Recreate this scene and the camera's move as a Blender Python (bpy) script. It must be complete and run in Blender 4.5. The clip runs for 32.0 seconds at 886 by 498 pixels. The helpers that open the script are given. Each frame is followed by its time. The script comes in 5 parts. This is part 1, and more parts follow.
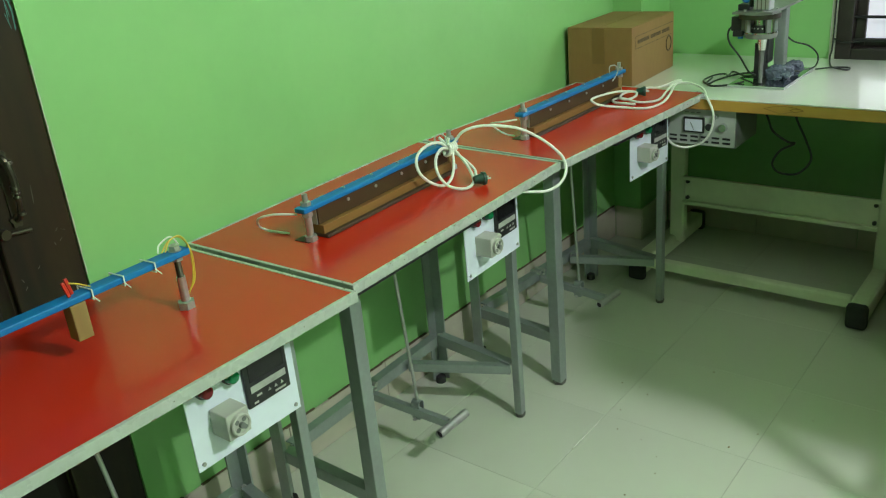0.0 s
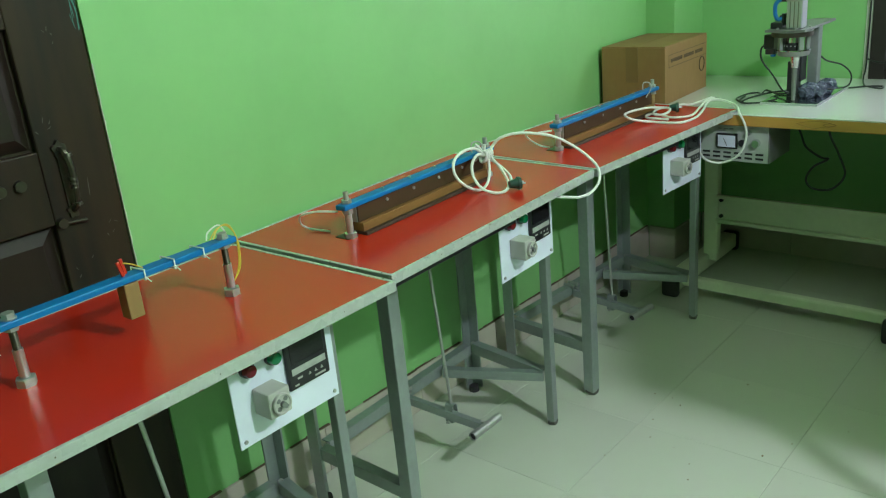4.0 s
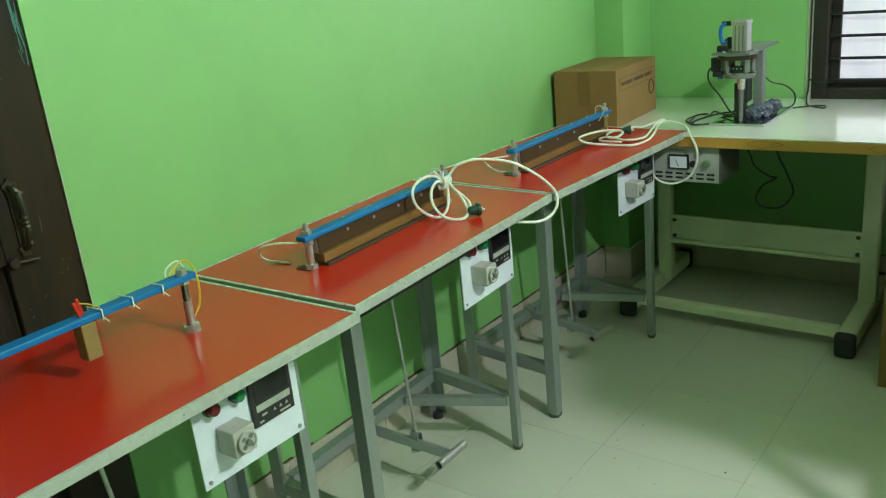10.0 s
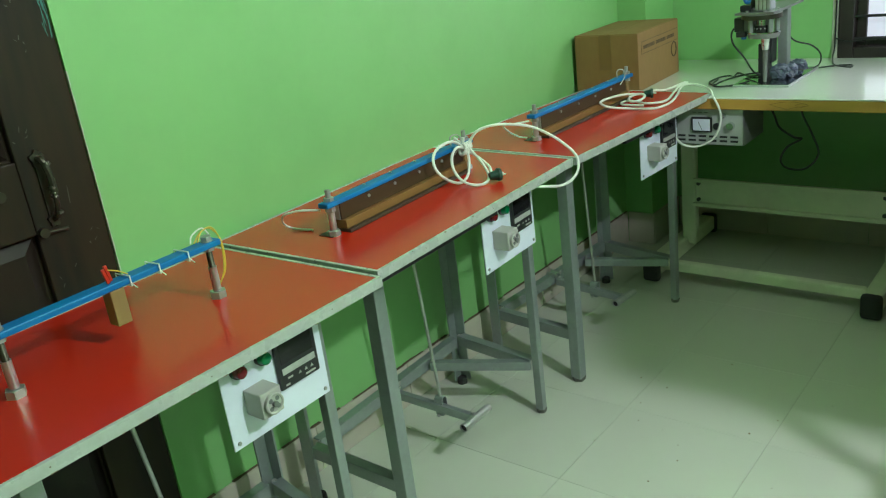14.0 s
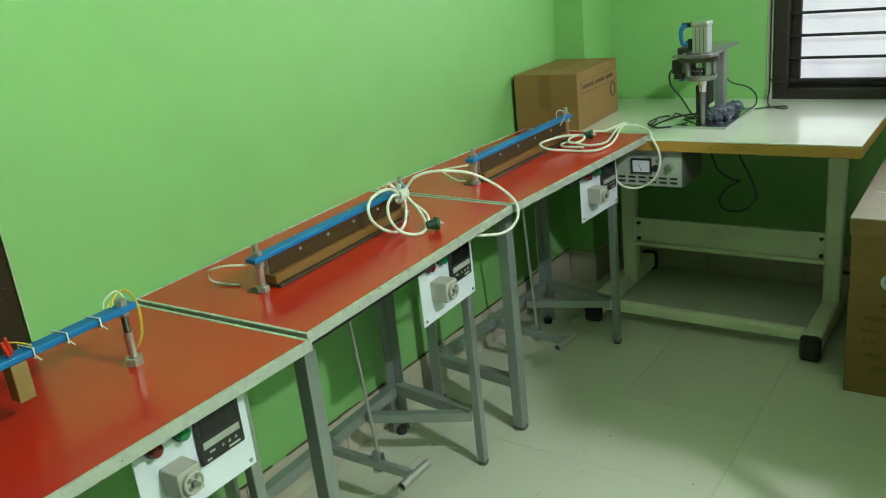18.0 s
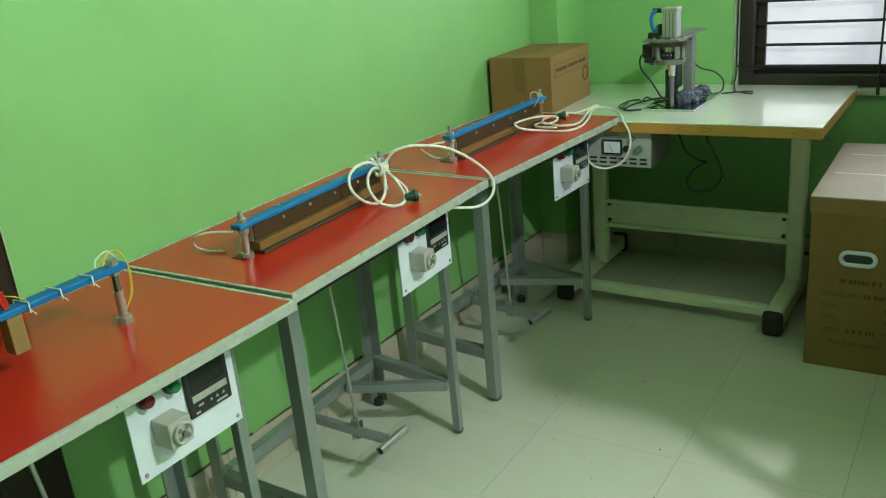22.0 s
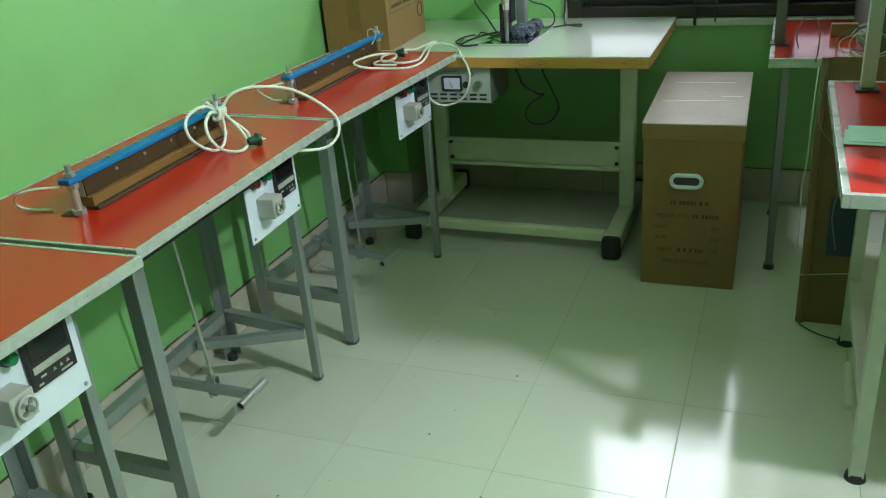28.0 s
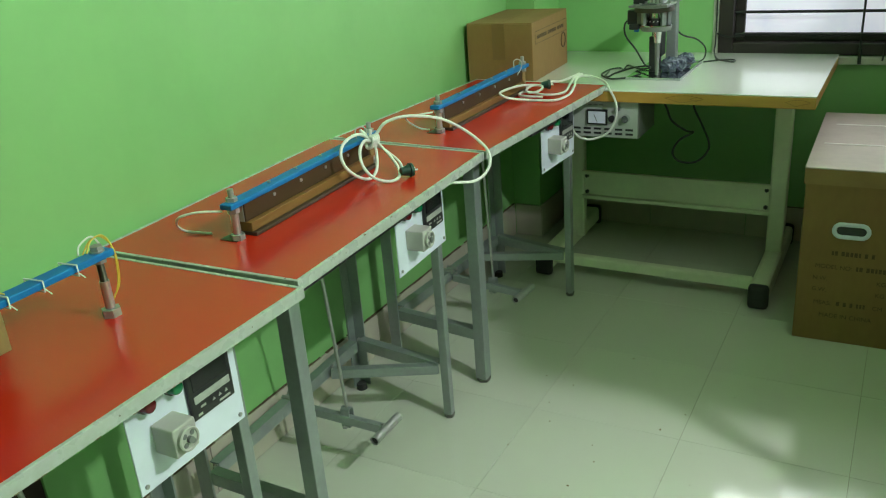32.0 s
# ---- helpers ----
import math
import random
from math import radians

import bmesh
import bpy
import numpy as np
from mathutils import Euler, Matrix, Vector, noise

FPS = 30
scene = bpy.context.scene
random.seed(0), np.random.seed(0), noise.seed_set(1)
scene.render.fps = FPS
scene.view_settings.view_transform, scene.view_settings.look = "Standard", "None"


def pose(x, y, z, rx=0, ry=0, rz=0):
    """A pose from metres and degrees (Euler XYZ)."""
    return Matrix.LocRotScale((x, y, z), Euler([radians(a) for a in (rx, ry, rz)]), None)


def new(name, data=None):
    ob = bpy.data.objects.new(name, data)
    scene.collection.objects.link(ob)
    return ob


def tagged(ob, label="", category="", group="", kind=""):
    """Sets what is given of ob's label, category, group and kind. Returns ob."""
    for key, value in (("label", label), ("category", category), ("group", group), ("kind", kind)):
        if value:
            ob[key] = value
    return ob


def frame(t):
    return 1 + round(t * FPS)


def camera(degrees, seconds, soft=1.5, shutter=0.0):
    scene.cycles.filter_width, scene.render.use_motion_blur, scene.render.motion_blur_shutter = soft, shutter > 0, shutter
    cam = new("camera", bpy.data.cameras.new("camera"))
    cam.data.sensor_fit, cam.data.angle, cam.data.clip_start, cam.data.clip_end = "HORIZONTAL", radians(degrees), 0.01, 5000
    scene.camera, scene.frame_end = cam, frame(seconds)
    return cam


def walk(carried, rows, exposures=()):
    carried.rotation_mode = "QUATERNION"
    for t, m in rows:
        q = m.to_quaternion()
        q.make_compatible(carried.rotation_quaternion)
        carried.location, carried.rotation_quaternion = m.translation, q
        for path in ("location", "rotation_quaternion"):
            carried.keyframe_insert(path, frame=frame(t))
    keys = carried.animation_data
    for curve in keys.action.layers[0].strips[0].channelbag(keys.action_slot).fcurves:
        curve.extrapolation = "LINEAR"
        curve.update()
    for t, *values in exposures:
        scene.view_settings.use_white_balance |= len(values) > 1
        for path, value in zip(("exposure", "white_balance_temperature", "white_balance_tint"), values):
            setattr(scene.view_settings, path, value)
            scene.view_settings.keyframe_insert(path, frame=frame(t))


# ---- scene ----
cam = camera(55.49, 32.0, soft=1.15)
# t, x, y, z and the turn about x, y and z in degrees
ROWS = [
    (0.0, 1.6937, -0.9972, 1.4200, 67.536, 4.977, 37.706),
    (0.5, 1.7043, -1.0279, 1.3810, 68.745, 4.558, 37.014),
    (1.0, 1.7201, -1.0755, 1.3573, 69.545, 4.159, 37.518),
    (1.5, 1.7324, -1.0971, 1.3545, 69.780, 4.232, 37.939),
    (2.0, 1.7351, -1.1202, 1.3591, 70.408, 4.350, 39.323),
    (2.5, 1.7313, -1.1058, 1.3544, 70.296, 4.466, 39.646),
    (4.5, 1.7321, -1.0652, 1.3566, 70.363, 5.310, 39.955),
    (5.0, 1.7263, -1.0726, 1.3552, 70.690, 5.426, 39.614),
    (5.5, 1.7145, -1.0733, 1.3511, 70.263, 5.521, 38.794),
    (6.0, 1.7152, -1.0685, 1.3521, 70.004, 5.632, 37.537),
    (6.5, 1.7490, -1.0637, 1.3576, 70.092, 5.730, 37.198),
    (7.0, 1.8172, -1.0355, 1.3651, 70.422, 5.653, 36.991),
    (7.5, 1.8291, -1.0330, 1.3626, 70.760, 5.257, 37.818),
    (8.0, 1.8268, -1.0364, 1.3694, 71.064, 5.163, 39.021),
    (8.5, 1.7951, -1.0517, 1.3710, 71.493, 5.356, 39.688),
    (9.0, 1.7348, -1.0723, 1.3568, 71.627, 5.687, 39.673),
    (9.5, 1.7158, -1.0720, 1.3531, 71.315, 5.751, 38.217),
    (10.0, 1.7145, -1.0714, 1.3698, 71.488, 5.573, 36.538),
    (10.5, 1.7151, -1.0741, 1.3654, 71.551, 5.633, 36.922),
    (11.0, 1.7159, -1.0709, 1.3582, 70.768, 5.790, 36.678),
    (11.5, 1.7081, -1.0709, 1.3558, 70.392, 6.087, 37.508),
    (12.0, 1.7191, -1.0608, 1.3542, 69.802, 6.117, 37.026),
    (12.5, 1.7194, -1.0613, 1.3493, 68.956, 6.265, 36.341),
    (13.0, 1.7249, -1.0796, 1.3563, 69.262, 6.718, 37.333),
    (13.5, 1.7288, -1.0783, 1.3575, 69.429, 6.762, 37.059),
    (14.0, 1.7303, -1.0810, 1.3581, 69.719, 6.922, 37.862),
    (14.5, 1.7456, -1.0804, 1.3611, 70.222, 7.186, 38.163),
    (16.5, 1.7291, -1.0748, 1.3691, 72.379, 7.362, 38.233),
    (17.0, 1.7294, -1.0693, 1.3703, 72.092, 7.320, 37.855),
    (17.5, 1.7151, -1.0332, 1.3741, 71.353, 6.804, 36.323),
    (18.0, 1.6930, -0.9910, 1.3952, 70.879, 5.980, 34.168),
    (18.5, 1.7062, -1.0182, 1.3804, 70.585, 5.827, 33.443),
    (19.0, 1.7618, -1.0341, 1.3806, 70.172, 5.711, 33.040),
    (19.5, 1.8003, -1.0461, 1.3719, 69.740, 5.832, 33.180),
    (20.0, 1.7746, -1.0496, 1.3613, 69.627, 5.771, 33.670),
    (20.5, 1.7141, -1.0344, 1.3680, 69.927, 6.036, 34.181),
    (21.0, 1.6886, -1.0563, 1.3664, 70.516, 5.831, 33.604),
    (21.5, 1.7016, -1.0588, 1.3634, 70.511, 5.369, 32.377),
    (22.0, 1.7239, -1.0718, 1.3668, 70.275, 5.067, 32.433),
    (22.5, 1.7154, -1.0786, 1.3633, 70.064, 4.993, 32.905),
    (23.0, 1.6641, -1.0658, 1.3706, 70.319, 4.771, 31.822),
    (23.5, 1.5932, -1.0441, 1.3636, 70.163, 4.663, 29.955),
    (24.0, 1.5333, -0.9602, 1.3515, 69.089, 4.635, 30.161),
    (24.5, 1.5002, -0.8365, 1.3589, 68.470, 5.093, 32.388),
    (25.0, 1.4909, -0.7635, 1.3477, 66.994, 5.749, 34.455),
    (25.5, 1.5051, -0.8142, 1.3447, 66.180, 5.733, 33.526),
    (26.0, 1.5071, -0.9472, 1.3621, 66.411, 5.695, 32.039),
    (26.5, 1.5352, -1.0368, 1.3476, 65.219, 4.591, 23.765),
    (27.4, 1.6177, -1.0562, 1.3475, 65.481, 4.442, 19.993),
    (28.5, 1.7002, -1.0756, 1.3474, 65.743, 4.294, 21.993),
    (29.0, 1.6708, -1.0177, 1.4131, 65.728, 4.152, 22.928),
    (29.5, 1.6308, -1.0180, 1.4213, 66.207, 4.109, 23.805),
    (30.0, 1.6417, -1.0774, 1.3724, 66.678, 4.194, 25.102),
    (30.5, 1.6792, -1.0911, 1.3570, 66.946, 4.112, 25.184),
    (31.0, 1.7091, -1.1027, 1.3483, 67.348, 3.806, 26.143),
    (31.5, 1.6493, -1.0660, 1.3466, 67.575, 3.874, 27.364),
    (32.0, 1.5285, -1.0409, 1.3541, 67.867, 4.152, 28.182),
]
EXPOSURES = (
    (0.0, 0.0, 6560, 11), (1.0, 0.0, 6450, 11), (2.0, 0.0, 6020, 13), (5.0, 0.0, 6180, 14), (6.0, 0.0, 6400, 15), (7.0, 0.0, 6380, 13), (8.0, 0.0, 5980, 11),
    (9.0, 0.0, 6120, 11), (10.0, 0.0, 6560, 11), (11.0, 0.0, 6500, 11), (12.0, 0.0, 6260, 11), (13.0, 0.0, 6220, 11), (14.0, 0.0, 6200, 11), (17.0, 0.0, 6460, 11),
    (18.0, 0.0, 6700, 11), (20.0, 0.0, 6700, 12), (21.0, 0.0, 6500, 12), (22.0, 0.0, 6596, 11), (23.0, 0.0, 6720, 11), (24.0, 0.0, 6720, 11), (25.0, 0.0, 6020, 12),
    (26.0, 0.0, 6000, 13), (29.0, 0.0, 6380, 14), (30.0, 0.0, 6660, 11), (31.0, 0.0, 6520, 11), (32.0, 0.0, 6520, 11),
)
walk(cam, [(t, pose(x, y, z, rx, ry, rz)) for t, x, y, z, rx, ry, rz in ROWS], EXPOSURES)

# ---- world, sun, lamps ----
world = bpy.data.worlds.new("sky")
scene.world = world
world.use_nodes = True
wn = world.node_tree
sky = wn.nodes.new("ShaderNodeTexSky")
sky.sky_type = "NISHITA"
sky.sun_disc = False
sky.sun_elevation, sky.sun_rotation = radians(50), radians(200)
wn.nodes["Background"].inputs[1].default_value = 0.12
wn.links.new(sky.outputs[0], wn.nodes["Background"].inputs[0])

BULB = (2.70, 0.10, 2.35)
lamp_data = bpy.data.lights.new("bulb_light", "POINT")
lamp_data.energy, lamp_data.shadow_soft_size, lamp_data.color = 144, 0.045, (0.975, 0.985, 1.06)
lamp = new("bulb_light", lamp_data)
lamp.matrix_world = pose(*BULB)


# ---- materials ----
def mat(name, color, rough=0.5, metal=0.0, grain=0.08, scale=40.0, stain=0.10, stain_scale=4.0, bump=0.05, spec=0.5, coat=0.0, stretch=(1, 1, 1), tint=None, vary=0.0):
    """A surface with fine grain, larger stains and a light relief."""
    m = bpy.data.materials.new(name)
    m.use_nodes = True
    n, l = m.node_tree.nodes, m.node_tree.links
    b = n["Principled BSDF"]
    b.inputs["Metallic"].default_value = metal
    b.inputs["Specular IOR Level"].default_value = spec
    b.inputs["Coat Weight"].default_value = coat
    b.inputs["Coat Roughness"].default_value = 0.11
    tc = n.new("ShaderNodeTexCoord")
    mp = n.new("ShaderNodeMapping")
    mp.inputs["Scale"].default_value = stretch
    l.new(tc.outputs["Object"], mp.inputs[0])
    fine, big = n.new("ShaderNodeTexNoise"), n.new("ShaderNodeTexNoise")
    fine.inputs["Scale"].default_value, fine.inputs["Detail"].default_value = scale, 6
    big.inputs["Scale"].default_value, big.inputs["Detail"].default_value = stain_scale, 4
    l.new(mp.outputs[0], fine.inputs["Vector"])
    l.new(mp.outputs[0], big.inputs["Vector"])
    def mixed(a, fac_socket, dark):
        mx = n.new("ShaderNodeMix")
        mx.data_type = "RGBA"
        mx.blend_type = "MIX"
        l.new(fac_socket, mx.inputs[0])
        if hasattr(a, "default_value") and not isinstance(a, tuple):
            l.new(a, mx.inputs[6])
        else:
            mx.inputs[6].default_value = (*a, 1)
        mx.inputs[7].default_value = (*dark, 1)
        return mx.outputs[2]
    def ramp(sock, lo, hi, top):
        r = n.new("ShaderNodeMapRange")
        r.inputs[1].default_value, r.inputs[2].default_value, r.inputs[4].default_value = lo, hi, top
        l.new(sock, r.inputs[0])
        return r.outputs[0]
    dark = tint or tuple(c * 0.45 for c in color)
    c1 = mixed(tuple(color), ramp(fine.outputs[0], 0.35, 0.75, grain * 2.5), dark)
    c2 = mixed(c1, ramp(big.outputs[0], 0.45, 0.75, stain * 2.5), dark)
    if vary:
        info = n.new("ShaderNodeObjectInfo")
        hs = n.new("ShaderNodeHueSaturation")
        r = n.new("ShaderNodeMapRange")
        r.inputs[3].default_value, r.inputs[4].default_value = 1 - vary, 1 + vary
        l.new(info.outputs["Random"], r.inputs[0])
        l.new(r.outputs[0], hs.inputs["Value"])
        l.new(c2, hs.inputs["Color"])
        c2 = hs.outputs[0]
    l.new(c2, b.inputs["Base Color"])
    rr = n.new("ShaderNodeMapRange")
    rr.inputs[3].default_value, rr.inputs[4].default_value = max(0.0, rough - 0.06), min(1, rough + 0.08)
    l.new(big.outputs[0], rr.inputs[0])
    l.new(rr.outputs[0], b.inputs["Roughness"])
    if bump:
        bp = n.new("ShaderNodeBump")
        bp.inputs["Strength"].default_value, bp.inputs["Distance"].default_value = bump, 0.002
        l.new(fine.outputs[0], bp.inputs["Height"])
        l.new(bp.outputs[0], b.inputs["Normal"])
    return m


def glow(name, color, strength):
    m = bpy.data.materials.new(name)
    m.use_nodes = True
    b = m.node_tree.nodes["Principled BSDF"]
    b.inputs["Base Color"].default_value = (*color, 1)
    b.inputs["Emission Color"].default_value = (*color, 1)
    b.inputs["Emission Strength"].default_value = strength
    return m


GREEN = mat("green_wall_paint", (0.216, 0.482, 0.165), 0.55, spec=0.75, grain=0.05, scale=34, stain=0.13, stain_scale=4.5, bump=0.22, tint=(0.170, 0.402, 0.128))
CEIL = mat("grey_green_ceiling_paint", (0.50, 0.58, 0.43), 0.8, bump=0.1)
TILE = mat("glossy_cream_floor_tile", (0.515, 0.54, 0.455), 0.10, grain=0.03, scale=25, stain=0.04, stain_scale=2.5, bump=0.0, tint=(0.45, 0.45, 0.37), vary=0.03)
GROUT = mat("grey_grout", (0.36, 0.35, 0.27), 0.5, stain=0.3, stain_scale=3.0)
SKIRT = mat("beige_skirting_tile", (0.50, 0.46, 0.38), 0.22, grain=0.05, scale=20, stain=0.06, bump=0.02, vary=0.04)
RED = mat("red_laminate", (0.53, 0.018, 0.005), 0.22, spec=0.80, grain=0.02, scale=120, stain=0.03, stain_scale=5, bump=0.02, tint=(0.48, 0.015, 0.006))
REDGLOSS = mat("glossy_red_laminate", (0.53, 0.022, 0.010), 0.16, spec=1.0, grain=0.02, scale=120, stain=0.03, stain_scale=5, bump=0.01, tint=(0.48, 0.015, 0.006), coat=1.0)
EDGE = mat("pale_edge_band", (0.405, 0.44, 0.41), 0.27, grain=0.08, scale=110, stain=0.11, stain_scale=24, bump=0.08, tint=(0.26, 0.26, 0.18))
GRIME = mat("dark_brown_grime", (0.13, 0.095, 0.055), 0.8, grain=0.3, scale=120, stain=0.2, stain_scale=30)
BLUEBOARD = mat("dark_blue_board", (0.010, 0.035, 0.060), 0.5, grain=0.1, stain=0.15)
CHIP = mat("chipboard_core", (0.22, 0.17, 0.10), 0.8, grain=0.15, scale=200)
STEEL = mat("silver_painted_steel", (0.315, 0.355, 0.35), 0.30, metal=0.50, grain=0.10, scale=70, stain=0.12, stain_scale=9, bump=0.05, tint=(0.22, 0.23, 0.22))
ZINC = mat("zinc_plated_steel", (0.46, 0.47, 0.45), 0.48, metal=0.75, grain=0.08, scale=90, stain=0.1, stain_scale=20)
ALU = mat("brushed_aluminium", (0.58, 0.60, 0.62), 0.30, metal=0.85, grain=0.05, scale=50, stain=0.06, stretch=(1, 1, 0.1))
CHROME = mat("polished_steel", (0.72, 0.74, 0.74), 0.12, metal=1.0, grain=0.02, stain=0.05)
BLUE = mat("blue_paint", (0.004, 0.16, 0.43), 0.42, spec=0.3, grain=0.05, scale=80, stain=0.06, stain_scale=12, tint=(0.01, 0.10, 0.30))
PHEN = mat("brown_phenolic_board", (0.215, 0.110, 0.034), 0.55, spec=0.2, grain=0.10, scale=30, stain=0.10, stain_scale=10, stretch=(1, 0.1, 1), tint=(0.16, 0.07, 0.02))
JAW = mat("brown_jaw_board", (0.055, 0.032, 0.014), 0.6, spec=0.2, grain=0.12, scale=30, stain=0.12, stain_scale=10, stretch=(1, 0.1, 1), tint=(0.09, 0.04, 0.015))
DARKJAW = mat("dark_brown_jaw", (0.055, 0.032, 0.016), 0.5, grain=0.1, stretch=(1, 0.1, 1))
DISPLAY = mat("dark_display_glass", (0.012, 0.012, 0.014), 0.10)
WOODBLOCK = mat("raw_wood_block", (0.29, 0.185, 0.065), 0.6, grain=0.12, scale=40, stretch=(1, 1, 0.15))
PANELW = mat("white_panel", (0.72, 0.75, 0.88), 0.35, grain=0.02, stain=0.04, stain_scale=8, bump=0.02)
BLACK = mat("black_plastic", (0.018, 0.019, 0.02), 0.35, grain=0.05, stain=0.06)
RUBBER = mat("black_rubber", (0.025, 0.025, 0.025), 0.7)
GREYP = mat("grey_plastic", (0.42, 0.42, 0.38), 0.45, grain=0.03, stain=0.06)
GREYD = mat("dark_grey_plastic", (0.16, 0.17, 0.16), 0.5)
REDLENS = mat("dark_red_lens", (0.16, 0.008, 0.012), 0.15)
GREENLENS = mat("green_lens", (0.005, 0.20, 0.07), 0.15)
REDPL = mat("red_plastic", (0.62, 0.03, 0.01), 0.35)
CORDW = mat("white_cord", (0.74, 0.76, 0.70), 0.5, grain=0.04, stain=0.06, stain_scale=30)
CORDB = mat("black_cord", (0.012, 0.018, 0.014), 0.45)
YELLOW = mat("yellow_wire", (0.70, 0.48, 0.05), 0.45)
PLUGG = mat("dark_green_plug", (0.004, 0.05, 0.032), 0.4)
WHITET = mat("white_laminate", (0.79, 0.81, 0.75), 0.20, grain=0.015, stain=0.03, stain_scale=6, bump=0.01, spec=1.0, coat=1.0)
PLY = mat("varnished_plywood_edge", (0.52, 0.28, 0.055), 0.4, grain=0.10, scale=18, stain=0.2, stain_scale=6, stretch=(0.25, 1, 1.6), tint=(0.22, 0.10, 0.02))
CREAM = mat("cream_powder_coat", (0.69, 0.73, 0.55), 0.4, grain=0.04, stain=0.08, stain_scale=6)
CARD = mat("brown_cardboard", (0.255, 0.145, 0.048), 0.75, grain=0.06, scale=60, stain=0.10, stain_scale=5, stretch=(1, 1, 0.4), bump=0.05)
CARDD = mat("darker_cardboard", (0.19, 0.12, 0.045), 0.8, grain=0.08, stain=0.16, stain_scale=5)
# lid of the tall carton: window light is put into this paler colour
CARDL = mat("daylit_cardboard_lid", (0.50, 0.41, 0.375), 0.6, grain=0.04, stain=0.08, stain_scale=5)
TAPE = mat("brown_parcel_tape", (0.20, 0.112, 0.036), 0.35, grain=0.03, stain=0.05)
INKT = mat("worn_brown_ink", (0.125, 0.072, 0.028), 0.8, grain=0.3, scale=150)
INK = mat("faded_black_ink", (0.09, 0.055, 0.025), 0.8, grain=0.3, scale=150)
DOORW = mat("dark_stained_wood", (0.0150, 0.0125, 0.0098), 0.46, spec=0.2, grain=0.24, scale=30, stain=0.36, stain_scale=9, stretch=(1, 1, 0.16), bump=0.35, tint=(0.042, 0.025, 0.012))
TEAL = mat("teal_paint_smear", (0.045, 0.20, 0.18), 0.5, grain=0.3, scale=120)
DOORP = mat("brown_door_panel", (0.022, 0.0145, 0.010), 0.40, spec=0.25, grain=0.12, scale=24, stain=0.22, stain_scale=6, stretch=(1, 1, 0.16), bump=0.2, tint=(0.010, 0.007, 0.006))
SCRATCH = mat("scratched_wood", (0.085, 0.078, 0.062), 0.6)
IRON = mat("aged_brass_handle", (0.085, 0.078, 0.058), 0.35, metal=0.8, stain=0.2, stain_scale=30)
FRAMEB = mat("near_black_window_wood", (0.022, 0.017, 0.014), 0.4, grain=0.1, stain=0.15, stretch=(0.2, 1, 1))
BARB = mat("black_iron_bar", (0.012, 0.012, 0.013), 0.45)
CEMENT = mat("cement_sill", (0.50, 0.50, 0.44), 0.7, grain=0.1, stain=0.15)
BLUEHOSE = mat("blue_air_hose", (0.01, 0.16, 0.45), 0.3)
CLEARBAG = mat("crumpled_grey_film", (0.10, 0.12, 0.17), 0.15, grain=0.2, scale=60, bump=0.8)
PAPERG = mat("pale_green_paper", (0.50, 0.75, 0.65), 0.7, grain=0.02)
PALEG = mat("pale_painted_steel", (0.48, 0.50, 0.42), 0.4, grain=0.05, stain=0.1, stain_scale=10)
DKPOST = mat("dark_painted_steel", (0.10, 0.10, 0.085), 0.4, stain=0.15)
def blotched_glow(name, color, other, strength):
    """A translucent pane lit from outside, with faint uneven blotches."""
    m = glow(name, color, strength)
    n, l = m.node_tree.nodes, m.node_tree.links
    tc, nz, mx = n.new("ShaderNodeTexCoord"), n.new("ShaderNodeTexNoise"), n.new("ShaderNodeMix")
    nz.inputs["Scale"].default_value, nz.inputs["Detail"].default_value = 7.0, 5
    mx.data_type = "RGBA"
    mx.inputs[6].default_value, mx.inputs[7].default_value = (*color, 1), (*other, 1)
    rg = n.new("ShaderNodeMapRange")
    rg.inputs[1].default_value, rg.inputs[2].default_value = 0.42, 0.68
    l.new(tc.outputs["Object"], nz.inputs["Vector"])
    l.new(nz.outputs[0], rg.inputs[0])
    l.new(rg.outputs[0], mx.inputs[0])
    l.new(mx.outputs[2], n["Principled BSDF"].inputs["Emission Color"])
    return m


DKSTEEL = mat("dull_grey_steel", (0.20, 0.21, 0.20), 0.36, metal=0.4, stain=0.15)
OUTW = blotched_glow("daylit_frosted_pane", (0.43, 0.44, 0.49), (0.34, 0.36, 0.42), 1.25)
SKYW = glow("open_sky_pane", (0.90, 0.94, 0.97), 13.5)
HAZEW = glow("hazy_sky_pane", (0.88, 0.92, 0.97), 3.2)


# ---- mesh helpers ----
def bx(bm, x0, x1, y0, y1, z0, z1, bevel=0.0, m=None):
    r = bmesh.ops.create_cube(bm, size=1)
    mm = Matrix.Translation(((x0 + x1) / 2, (y0 + y1) / 2, (z0 + z1) / 2)) @ Matrix.Diagonal((abs(x1 - x0), abs(y1 - y0), abs(z1 - z0), 1))
    bmesh.ops.transform(bm, matrix=(m @ mm) if m else mm, verts=r["verts"])
    if bevel:
        es = list({e for v in r["verts"] for e in v.link_edges})
        bmesh.ops.bevel(bm, geom=es, offset=bevel, segments=2, profile=0.5, affect="EDGES")
    return bm


def rod(bm, a, b, r, r2=None, seg=16, caps=True):
    a, b = Vector(a), Vector(b)
    d = b - a
    m = Matrix.Translation((a + b) / 2) @ d.to_track_quat("Z", "Y").to_matrix().to_4x4()
    bmesh.ops.create_cone(bm, cap_ends=caps, segments=seg, radius1=r, radius2=r if r2 is None else r2, depth=d.length, matrix=m)
    return bm


